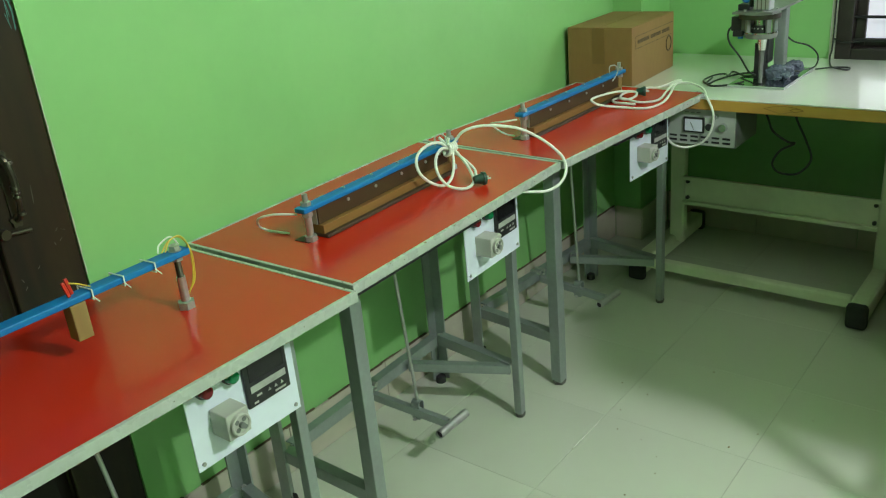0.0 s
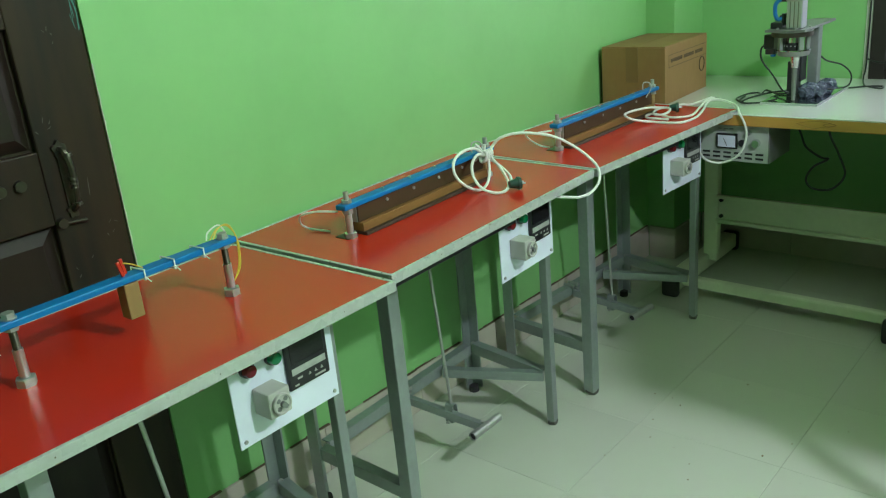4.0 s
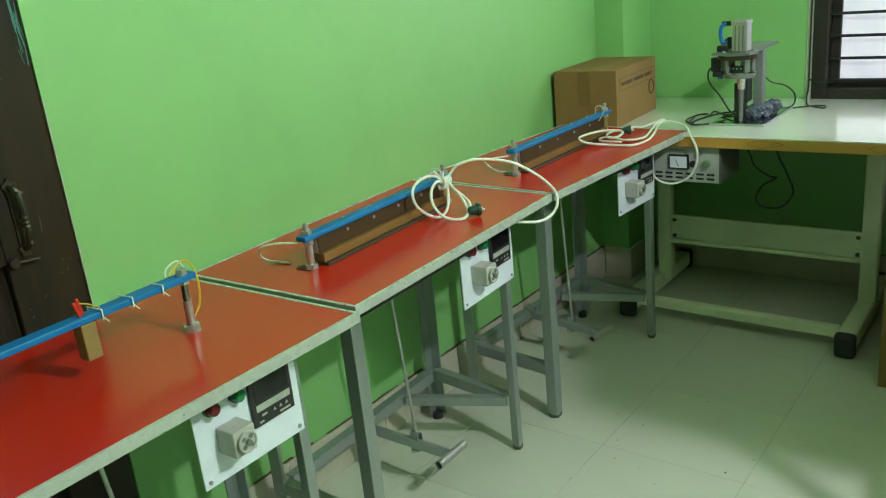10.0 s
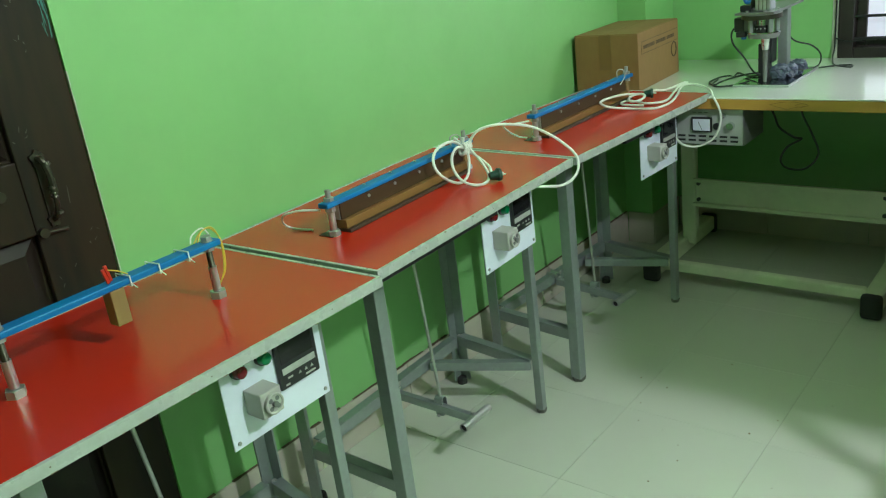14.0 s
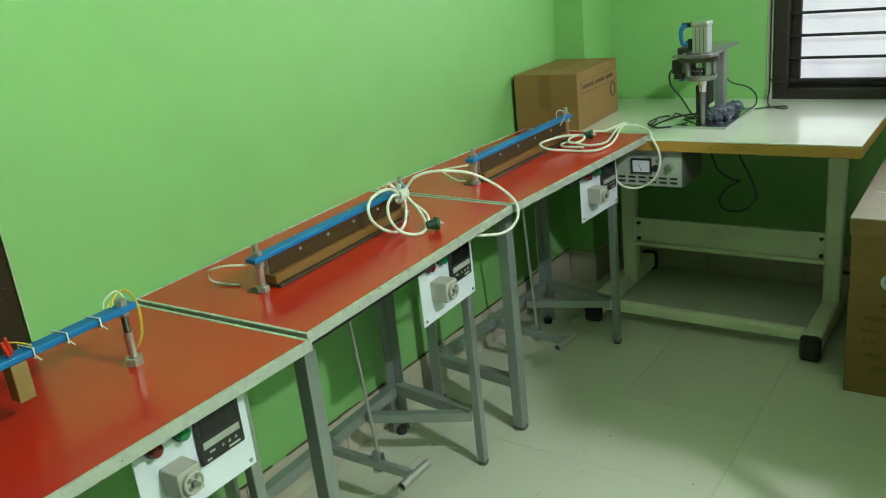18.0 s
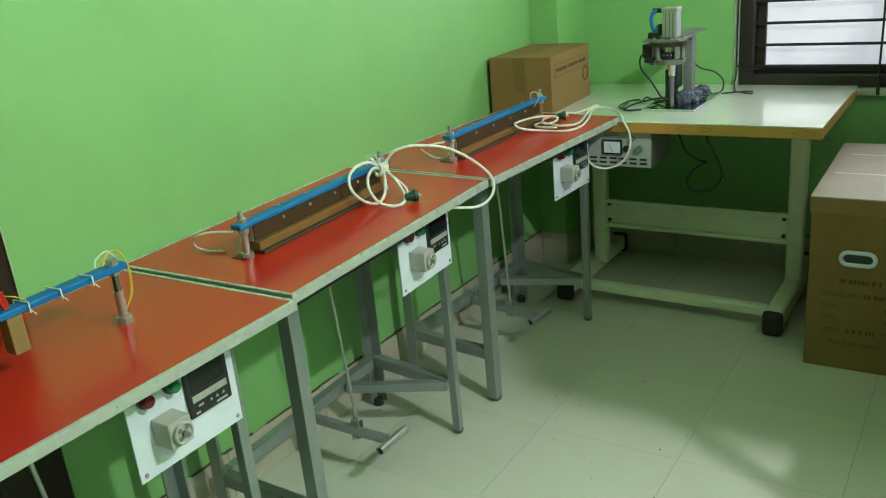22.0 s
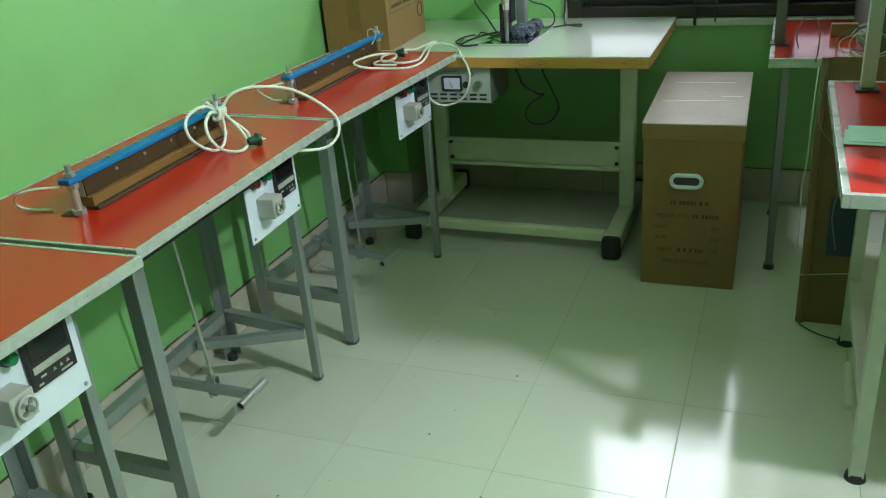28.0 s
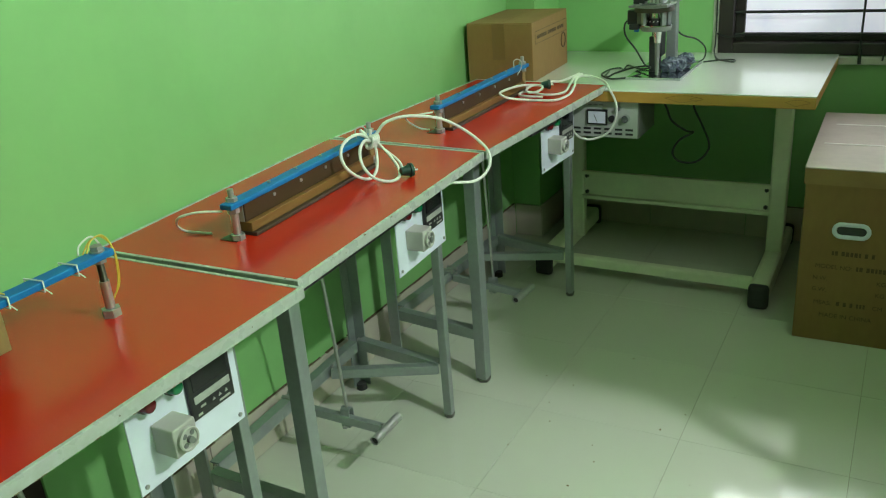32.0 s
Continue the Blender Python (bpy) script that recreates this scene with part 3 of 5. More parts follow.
    for k in range(13):
        a = math.pi * k / 12
        outer.append((0.0120 * math.cos(a), 0.018 + 0.0120 * math.sin(a)))
        inner.append((0.0092 * math.cos(a), 0.018 + 0.0092 * math.sin(a)))
    outer = [(0.0120, -0.026)] + outer + [(-0.0120, -0.026)]
    inner = [(0.0092, -0.024)] + inner + [(-0.0092, -0.024)]
    cy, cz = y0 + 0.016, 0.140
    for x0, x1 in ((-0.272, -0.246),):
        V = [[b.verts.new((xx, cy + q[0], cz + q[1])) for q in loop] for xx in (x0, x1) for loop in (outer, inner)]
        o0, i0, o1, i1 = V
        n = len(o0)
        for k in range(n):
            m_ = (k + 1) % n
            b.faces.new((o0[k], o0[m_], o1[m_], o1[k]))
            b.faces.new((i0[k], i1[k], i1[m_], i0[m_]))
            b.faces.new((o1[k], o1[m_], i1[m_], i1[k]))
            b.faces.new((o0[k], i0[k], i0[m_], o0[m_]))
    part("bracket", b, STEEL, arm, "short piece of hollow section", smooth=True)
    part("bush", rod(B(), (-0.262, y0 + 0.018, 0.118), (-0.262, y0 + 0.018, 0.158), 0.0078, seg=14), RUBBER, arm)
    b = B()
    rod(b, (-0.285, y0 + 0.020, 0.122), (-0.230, y0 + 0.020, 0.122), 0.005)
    rod(b, (-0.236, y0 + 0.020, 0.122), (-0.229, y0 + 0.020, 0.122), 0.009, seg=6)
    part("pin", b, ZINC, arm)
    part("pull_rod", rod(B(), (-0.259, y0 + 0.020, 0.140), (-0.245, y0 - 0.045, hi), 0.0045), ZINC, t, smooth=True)
    for dy in (-0.012, 0.014):
        part("pivot_bolt", rod(B(), (-0.440, y0 + dy, zb + 0.018), (-0.400, y0 + dy, zb + 0.018), 0.007, seg=6), ZINC, t)
    # control panel
    px, pz0 = -0.074, top - 0.211
    panel = part("control_panel", bx(B(), px - 0.003, px, p0, p1, pz0, hi, 0.0008), PANELW, t, "white control panel")
    mx, my = px, p1 - 0.120
    m0 = pz0 + 0.062
    meter = part("temperature_controller", bx(B(), mx, mx + 0.008, my, my + 0.100, m0, m0 + 0.100, 0.003), BLACK, panel, "black temperature controller")
    part("display", bx(B(), mx + 0.0082, mx + 0.0090, my + 0.010, my + 0.090, m0 + 0.052, m0 + 0.092), DISPLAY, meter)
    part("strip", bx(B(), mx + 0.0082, mx + 0.0094, my + 0.009, my + 0.091, m0 + 0.030, m0 + 0.043), STRIPG, meter)
    for k in range(3):
        yy = my + 0.050 + 0.015 * k
        part("key", rod(B(), (mx + 0.0080, yy, m0 + 0.019), (mx + 0.0092, yy, m0 + 0.019), 0.0042, seg=3), STRIPG, meter)
    for y0, z0, wd in ((0.012, 0.006, 0.010), (0.062, 0.006, 0.026), (0.020, 0.018, 0.012)):
        part("printed_line", bx(B(), mx + 0.0081, mx + 0.0085, my + y0, my + y0 + wd, m0 + z0, m0 + z0 + 0.004), GREYP, meter)
    for yy, mt, nm in ((p0 + 0.038, REDLENS, "red_indicator"), (p0 + 0.094, GREENLENS, "green_indicator")):
        zl = pz0 + 0.147
        bz = part(nm, rod(B(), (px + 0.0002, yy, zl), (px + 0.008, yy, zl), 0.0150, seg=24), BLACK, panel, smooth=True)
        b = B()
        rod(b, (px + 0.008, yy, zl), (px + 0.018, yy, zl), 0.0132, 0.0115, seg=24)
        bmesh.ops.create_uvsphere(b, u_segments=20, v_segments=10, radius=0.0114, matrix=Matrix.Translation((px + 0.018, yy, zl)) @ Matrix.Diagonal((0.35, 1, 1, 1)))
        part("lens", b, mt, bz, smooth=True)
    sy, sz = p0 + 0.066, pz0 + 0.080
    box = part("switch_box", bx(B(), px, px + 0.047, sy - 0.024, sy + 0.024, sz - 0.025, sz + 0.025, 0.0025), GREYP, panel, "grey switch box with a round dial")
    dial = part("dial", rod(B(), (px + 0.047, sy, sz), (px + 0.053, sy, sz), 0.0195, 0.018, seg=28), GREYP, box, smooth=True)
    part("bezel", cord(B(), [(px + 0.0535, sy + 0.0182 * math.cos(a), sz + 0.0182 * math.sin(a)) for a in [k * math.pi / 10 for k in range(21)]], 0.0024, n=2, seg=6), GREYP, dial, smooth=True)
    for k in range(4):
        a = math.pi / 4 + k * math.pi / 2
        part("slot", rod(B(), (px + 0.0530, sy + 0.011 * math.cos(a), sz + 0.011 * math.sin(a)), (px + 0.0538, sy + 0.011 * math.cos(a), sz + 0.011 * math.sin(a)), 0.0045, seg=12), GREYD, dial)
    part("hub", rod(B(), (px + 0.0531, sy, sz), (px + 0.059, sy, sz), 0.0055, seg=14), GREYD, dial)
    for yy, zz in ((p1 - 0.012, pz0 + 0.012), (p0 + 0.012, pz0 + 0.012)):
        part("screw", rod(B(), (px, yy, zz), (px + 0.0025, yy, zz), 0.004, seg=10), ZINC, panel)
    return t


def press_bar(t, top, near, far, zbar, jaw):
    """The blue pressing bar on its two posts, with brown jaws where jaw is set."""
    (xa, ya), (xb, yb) = near, far
    d = Vector((xb - xa, yb - ya, 0)).normalized()
    a, c = Vector((xa, ya, zbar)) - 0.022 * d, Vector((xb, yb, zbar)) + 0.022 * d
    bar = part("press_bar", tube_bar(B(), a, c, 0.030, 0.012, 0.0025), BLUE, t, "blue painted press bar")
    for x, y in (near, far):
        if jaw:
            post = part("post", rod(B(), (x, y, top), (x, y, zbar + 0.032), 0.0062), ZINC, t, smooth=True)
            part("base_nut", rod(B(), (x, y, top), (x, y, top + 0.012), 0.0150, seg=6), ZINC, post)
            part("base_washer", bx(B(), x - 0.034, x + 0.008, y - 0.016, y + 0.016, top, top + 0.002), DARKJAW, post, "dark board under the nut")
            part("sleeve", rod(B(), (x, y, top + 0.012), (x, y, zbar - 0.020), 0.0085), ALU, post, smooth=True)
            part("lock_nut", rod(B(), (x, y, zbar - 0.018), (x, y, zbar - 0.0075), 0.0125, seg=6), ZINC, post)
            part("top_nut", rod(B(), (x, y, zbar + 0.0065), (x, y, zbar + 0.015), 0.0120, seg=6), ZINC, post)
        else:
            b = B()
            rod(b, (x, y, top), (x, y, zbar + 0.012), 0.0060, seg=14)
            for k in range(14):
                z0 = zbar - 0.046 + 0.0027 * k
                rod(b, (x, y, z0), (x, y, z0 + 0.0014), 0.0066, 0.0060, seg=14)
            post = part("post", b, IRON, t, "dark threaded steel stud", smooth=True)
            part("base_nut", rod(B(), (x, y, top), (x, y, top + 0.014), 0.0165, seg=6), ZINC, post)
            part("sleeve", rod(B(), (x, y, top + 0.015), (x, y, zbar - 0.046), 0.0084), ALU, post, smooth=True)
            part("washer", rod(B(), (x, y, zbar + 0.0062), (x, y, zbar + 0.0085), 0.0120, seg=20), ZINC, post, smooth=True)
            part("lock_nut", rod(B(), (x, y, zbar - 0.013), (x, y, zbar - 0.0065), 0.0120, seg=6), ZINC, post)
            part("top_nut", rod(B(), (x, y, zbar + 0.0085), (x, y, zbar + 0.017), 0.0105, seg=6), ZINC, post)
    if jaw:
        a2, c2 = Vector((xa, ya, 0)) + 0.024 * d, Vector((xb, yb, 0)) - 0.024 * d
        zc = (zbar - 0.0065 + top + 0.0292) / 2
        up = Vector((0, 0, 1))
        part("base_strip", tube_bar(B(), a2 + up * (top + 0.0042), c2 + up * (top + 0.0042), 0.060, 0.0080), DARKJAW, t, "dark strip under the lower jaw")
        part("lower_jaw", tube_bar(B(), a2 + up * (top + 0.0187), c2 + up * (top + 0.0187), 0.040, 0.0205), PHEN, t, "brown board jaw on the tabletop")
        part("upper_jaw", tube_bar(B(), a2 + up * zc, c2 + up * zc, 0.016, zbar - 0.0065 - (top + 0.0292)), JAW, t, "dark brown jaw under the bar")
        part("end_bracket", bx(B(), xa - 0.012, xa + 0.004, ya + 0.022, ya + 0.026, top + 0.0295, zbar - 0.0065), ZINC, t)
        n = 5
        for k in range(1, n):
            q = a2.lerp(c2, k / n)
            part("bolt", rod(B(), (q.x, q.y, zbar + 0.0072), (q.x, q.y, zbar + 0.0105), 0.0038, seg=6), ZINC, bar)
            side = Vector((d.y, -d.x, 0)) * 0.0085
            part("screw", rod(B(), Vector((q.x, q.y, zc + 0.008)) + side, Vector((q.x, q.y, zc + 0.008)) + 1.35 * side, 0.004, seg=10), ZINC, t)
    return bar


Z1, Z2, Z3 = 0.756, 0.759, 0.758
M1, M2, M3 = pose(0.642, -0.846, 0), pose(0.622, 0.014, 0, 0, 0, 2.4), pose(0.592, 0.858, 0, 0, 0, -3.3)

def apron(t, top, y0, y1):
    part("apron_rail", bx(B(), -0.046, -0.020, y0, y1, top - 0.040, top - 0.0215, 0.002), BLACK, t, "black rail under the front edge")


T1 = sealing_table(M1, 0.850, Z1, "red-topped steel heat sealing table with a wired blue bar", 0.491, 0.731, 0.158)
T2 = sealing_table(M2, 0.836, Z2, "red-topped steel heat sealing table with a long blue press bar")
T3 = sealing_table(M3, 0.852, Z3, "red-topped steel heat sealing table beside the white table")

def splay(t, length, shift):
    """The far end of a top that is not cut square: its rear corner lies off by shift."""
    for p in t.children:
        if p.name.split(".")[0] in ("tabletop", "core_board", "edge_band"):
            for v in p.data.vertices:
                if v.co.y > length - 0.03:
                    v.co.y -= shift * v.co.x / DEPTH


def skew_near(t, shift):
    """The near end of a top that is not cut square."""
    for p in t.children:
        if p.name.split(".")[0] in ("tabletop", "core_board", "edge_band"):
            for v in p.data.vertices:
                if v.co.y < 0.03:
                    v.co.y -= shift * v.co.x / DEPTH


splay(T1, 0.850, -0.009)
skew_near(T2, 0.010)
splay(T2, 0.836, 0.046)
apron(T2, Z2, 0.03, 0.476)
apron(T3, Z3, 0.30, 0.476)


def local(m, x, y):
    q = m.inverted() @ Vector((x, y, 0))
    return (q.x, q.y)


bar1 = press_bar(T1, Z1, local(M1, 0.402, -0.612), local(M1, 0.393, -0.200), Z1 + 0.110, False)
bar2 = press_bar(T2, Z2, local(M2, 0.370, 0.147), local(M2, 0.346, 0.690), Z2 + 0.075, True)
bar3 = press_bar(T3, Z3, local(M3, 0.371, 1.010), local(M3, 0.372, 1.610), Z3 + 0.076, True)

# table one: block, terminals, ties and wires on the bar
xa, ya = local(M1, 0.398, -0.408)
blk = part("wooden_block", bx(B(), xa - 0.016, xa + 0.014, ya - 0.014, ya + 0.014, Z1 + 0.038, Z1 + 0.1035, 0.002), WOODBLOCK, bar1, "raw wood block hung under the bar")
part("terminal", tube_bar(B(), (xa + 0.004, ya - 0.006, Z1 + 0.1165), (xa + 0.004, ya - 0.012, Z1 + 0.144), 0.006, 0.005, 0.001), REDPL, bar1, "red terminals")
part("terminal", tube_bar(B(), (xa - 0.004, ya + 0.003, Z1 + 0.1165), (xa - 0.004, ya - 0.002, Z1 + 0.146), 0.006, 0.005, 0.001), REDPL, bar1, "red terminals")
for yy in (-0.385, -0.325, -0.262):
    q = local(M1, 0.396, yy)
    b = B()
    zc = Z1 + 0.110
    cord(b, [(q[0] - 0.019, q[1], zc - 0.009), (q[0] - 0.019, q[1], zc + 0.009), (q[0] + 0.019, q[1] + 0.004, zc + 0.009), (q[0] + 0.019, q[1] + 0.004, zc - 0.009), (q[0] - 0.019, q[1], zc - 0.009)], 0.0014, smooth=False)
    cord(b, [(q[0] + 0.019, q[1] + 0.004, zc - 0.004), (q[0] + 0.025, q[1] + 0.010, zc - 0.014)], 0.0010, smooth=False)
    part("cable_tie", b, CORDW, bar1, "white cable tie")
q = local(M1, 0.393, -0.200)
zc = Z1 + 0.110
part("wire", cord(B(), [(q[0], q[1] - 0.02, zc + 0.010), (q[0] - 0.004, q[1] - 0.004, zc + 0.026), (q[0] - 0.002, q[1] + 0.018, zc + 0.028), (q[0] + 0.004, q[1] + 0.028, zc), (q[0] + 0.004, q[1] + 0.025, zc - 0.05), (q[0], q[1] + 0.014, Z1 + 0.03), (q[0] - 0.01, q[1] + 0.004, Z1 + 0.012)], 0.0014), YELLOW, bar1, "yellow wire", smooth=True)
part("wire", cord(B(), [(q[0] - 0.004, q[1] - 0.025, zc + 0.010), (q[0] - 0.010, q[1] - 0.002, zc + 0.024), (q[0] - 0.008, q[1] + 0.020, zc + 0.024), (q[0], q[1] + 0.033, zc - 0.006), (q[0], q[1] + 0.029, zc - 0.06), (q[0] - 0.006, q[1] + 0.012, Z1 + 0.022)], 0.0013), YELLOW, bar1, "yellow wire", smooth=True)
part("wire", cord(B(), [(q[0] - 0.008, q[1] - 0.03, zc + 0.010), (q[0] - 0.014, q[1] - 0.02, zc + 0.022), (q[0] - 0.012, q[1] + 0.004, zc + 0.030), (q[0] - 0.006, q[1] + 0.014, zc + 0.012)], 0.0016), CORDW, bar1, "white wire", smooth=True)
part("wire", cord(B(), [(xa, ya + 0.0, Z1 + 0.138), (xa + 0.004, ya + 0.014, Z1 + 0.132), (xa, ya + 0.034, Z1 + 0.118)], 0.0013), YELLOW, bar1, "yellow wire", smooth=True)

# table two and three: thin white lead at the near post, wire loop at the far post
for T, M, Z, pts, fx, fy in ((T2, M2, Z2, ((0.356, 0.130), (0.312, 0.104), (0.272, 0.092), (0.246, 0.110), (0.246, 0.136), (0.296, 0.150)), 0.346, 0.690), (T3, M3, Z3, ((0.365, 0.985), (0.345, 0.945), (0.296, 0.955), (0.277, 1.002), (0.300, 1.020), (0.330, 1.022)), 0.372, 1.61)):
    L = [local(M, *p) for p in pts]
    zz = (Z + 0.064, Z + 0.066, Z + 0.054, Z + 0.026, Z + 0.006, Z + 0.003)
    part("lead_wire", cord(B(), [(*p, z) for p, z in zip(L, zz)], 0.0026), CORDW, T, "thin white lead", smooth=True)
    f = local(M, fx, fy)
    part("lead_wire", cord(B(), [(f[0], f[1] - 0.062, Z + 0.080), (f[0] - 0.002, f[1] - 0.058, Z + 0.103), (f[0] + 0.004, f[1] - 0.040, Z + 0.106), (f[0] + 0.012, f[1] - 0.032, Z + 0.096), (f[0] + 0.018, f[1] - 0.045, Z + 0.080), (f[0] + 0.016, f[1] - 0.070, Z + 0.060)], 0.0019), GREYP, T, "thin grey lead", smooth=True)
    part("terminal_block", bx(B(), f[0] - 0.02, f[0] + 0.012, f[1] - 0.022, f[1] - 0.002, Z + 0.022, Z + 0.060, 0.002), WOODBLOCK, T)

ps = thing("paper_scrap", pose(0.253, -0.589, Z1), "pale torn paper scrap lying on the red table", "paper")
b = B()
vs = [b.verts.new(q) for q in ((0, 0, 0.004), (0.018, -0.034, 0.001), (0.045, -0.085, 0.001), (-0.050, -0.115, 0.001), (-0.090, -0.040, 0.001), (-0.045, -0.016, 0.003))]
f = b.faces.new(vs)
r = bmesh.ops.extrude_face_region(b, geom=[f])
bmesh.ops.translate(b, vec=(0, 0, 0.0008), verts=[v for v in r["geom"] if isinstance(v, bmesh.types.BMVert)])
part("sheet", b, CREAM, ps)
part("panel_lead", cord(B(), [(-0.030, 0.430, Z1 - 0.024), (-0.050, 0.458, Z1 - 0.034), (-0.068, 0.482, Z1 - 0.046), (-0.080, 0.496, Z1 - 0.052)], 0.0034), CORDB, T1, "black lead into the panel", smooth=True)

# ---- white cords ----
def plug(name, p, d, parent):
    d = Vector(d).normalized()
    p = Vector(p)
    body = part(name, rod(B(), p, p + 0.022 * d, 0.009, 0.014, seg=16), PLUGG, parent, "dark green plug", smooth=True)
    part("plug_face", rod(B(), p + 0.022 * d, p + 0.030 * d, 0.017, 0.016, seg=16), PLUGG, body)
    side = d.cross(Vector((0, 0, 1))).normalized() * 0.008
    for s in (-1, 1):
        part("pin", rod(B(), p + 0.030 * d + s * side, p + 0.041 * d + s * side, 0.0022, seg=8), ZINC, body)


WHITE_R = 0.0038
# ---- white work table ----
PLYD = mat("dark_wood_figure", (0.29, 0.135, 0.025), 0.5)
TZ = 0.750
wt = thing("sewing_table", pose(0, 0, 0), "white laminate work table with plywood edge on a cream steel frame", "work table")
X0, X1, Y0, Y1 = 0.235, 1.297, 1.660, 2.383
part("tabletop", bx(B(), X0, X1, Y0, Y1, TZ - 0.004, TZ, 0.001), WHITET, wt, "white laminate surface")
b = bx(B(), X0 + 0.001, X1 - 0.001, Y0 + 0.001, Y1 - 0.001, TZ - 0.040, TZ - 0.0045, 0.003)
part("plywood_edge", b, PLY, wt, "varnished plywood edge with dark knots")
for cx, yf, fx in ((0.404, 1.770, 0.370), (1.166, 1.735, 1.166)):
    up = part("upright", tube_bar(B(), (cx, 2.06, 0.055), (cx, 2.06, TZ - 0.052), 0.040, 0.06, 0.008), CREAM, wt)
    part("top_plate", bx(B(), cx - 0.03, cx + 0.03, 1.85, 2.27, TZ - 0.052, TZ - 0.0405, 0.002), CREAM, wt)
    ft = part("foot_rail", bx(B(), fx - 0.032, fx + 0.032, yf, 2.33, 0.020, 0.084, 0.012), CREAM, wt)
    part("end_cap", bx(B(), fx - 0.034, fx + 0.034, yf - 0.032, yf + 0.005, 0.0, 0.088, 0.014), RUBBER, ft, "black rubber end cap")
    part("end_cap", bx(B(), fx - 0.034, fx + 0.034, 2.325, 2.362, 0.0, 0.086, 0.014), RUBBER, ft, "black rubber end cap")
part("cross_tube", tube_bar(B(), (0.402, 1.80, 0.060), (1.134, 1.79, 0.060), 0.038, 0.040, 0.008), CREAM, wt)
b = B()
bx(b, 0.425, 1.141, 2.05, 2.056, 0.235, 0.335)
bx(b, 0.425, 1.141, 2.035, 2.0495, 0.325, 0.340, 0.002)
bx(b, 0.425, 1.141, 2.030, 2.0495, 0.225, 0.240, 0.002)
beam = part("stretcher_panel", b, CREAM, wt)
for xx in (0.446, 1.126):
    for zz in (0.318, 0.252):
        part("bolt", rod(B(), (xx, 2.0495, zz), (xx, 2.040, zz), 0.008, seg=6), BLACK, beam)
# dark lens-shaped figure in the front plywood edge
for kx, kw, kh in ((0.905, 0.060, 0.012), (0.945, 0.020, 0.006), (0.52, 0.05, 0.008), (1.245, 0.035, 0.010)):
    b = B()
    pts = [(kx + kw * s, Y0 + 0.0004, TZ - 0.021 + kh * h) for s, h in ((-1, 0.1), (-0.4, 0.75), (0.25, 0.9), (1, 0.15), (0.3, -0.55), (-0.1, -1), (-0.55, -0.5), (-1, 0.1))]
    cord(b, pts, 0.0008, n=4, seg=5)
    part("grain_figure", b, PLYD, wt)

# generator box under the white table
GENW = mat("pale_grey_enamel", (0.43, 0.46, 0.43), 0.4, grain=0.03, stain=0.06)
gen = thing("ultrasonic_generator", pose(0.466, 1.692, 0.5615), "grey metal generator with a meter, knobs and vents under the table", "generator")
part("case", bx(B(), 0, 0.285, 0, 0.20, 0.017, 0.1480, 0.003), GREYD, gen)
fp = part("front_panel", bx(B(), 0.003, 0.282, -0.004, 0, 0.020, 0.145, 0.001), GENW, gen, "pale grey front panel")
part("meter_frame", bx(B(), 0.108, 0.180, -0.012, -0.004, 0.064, 0.116, 0.002), BLACK, fp)
part("meter_face", bx(B(), 0.114, 0.174, -0.0135, -0.0121, 0.070, 0.110), PANELW, fp)
part("needle", tube_bar(B(), (0.146, -0.0142, 0.074), (0.134, -0.0142, 0.100), 0.0008, 0.0015, 0), BLACK, fp)
part("rocker_switch", bx(B(), 0.030, 0.055, -0.012, -0.004, 0.076, 0.112, 0.002), BLACK, fp)
for kx, kz, kr in ((0.218, 0.122, 0.0095), (0.243, 0.088, 0.0145)):
    kb = part("knob", rod(B(), (kx, -0.004, kz), (kx, -0.018, kz), kr, kr * 0.85, seg=20), CHROME, fp, smooth=True)
part("socket", rod(B(), (0.195, -0.004, 0.085), (0.195, -0.010, 0.085), 0.012, seg=18), BLACK, fp)
for k in range(7):
    for r in range(2):
        part("vent_slot", bx(B(), 0.020 + 0.037 * k, 0.046 + 0.037 * k, -0.0052, -0.0041, 0.030 + 0.015 * r, 0.037 + 0.015 * r), BLACK, fp)
for kx in range(3):
    part("printed_line", bx(B(), 0.11 + 0.02 * kx, 0.124 + 0.02 * kx, -0.0046, -0.0041, 0.130, 0.133), GREYD, fp)

# ---- carton on the white table ----
def carton(m, w, d, h, label, mats=(CARD, CARD), tape=True):
    c = thing("cardboard_box", m, label, "box")
    body = part("body", bx(B(), 0, w, 0, d, 0, h - 0.004, 0.002), mats[0], c)
    return c


ca = carton(pose(0.106, 1.730, TZ, 0, 0, 2.4), 0.250, 0.388, 0.208, "closed brown cardboard carton on the white table")
b = B()
bx(b, 0.001, 0.1238, 0.001, 0.387, 0.2042, 0.2078, 0.0008)
bx(b, 0.1262, 0.249, 0.001, 0.387, 0.2042, 0.2078, 0.0008)
part("top", b, CARD, ca)
part("tape", bx(B(), 0.098, 0.146, -0.0008, 0.0, 0.080, 0.206), TAPE, ca, "brown parcel tape")
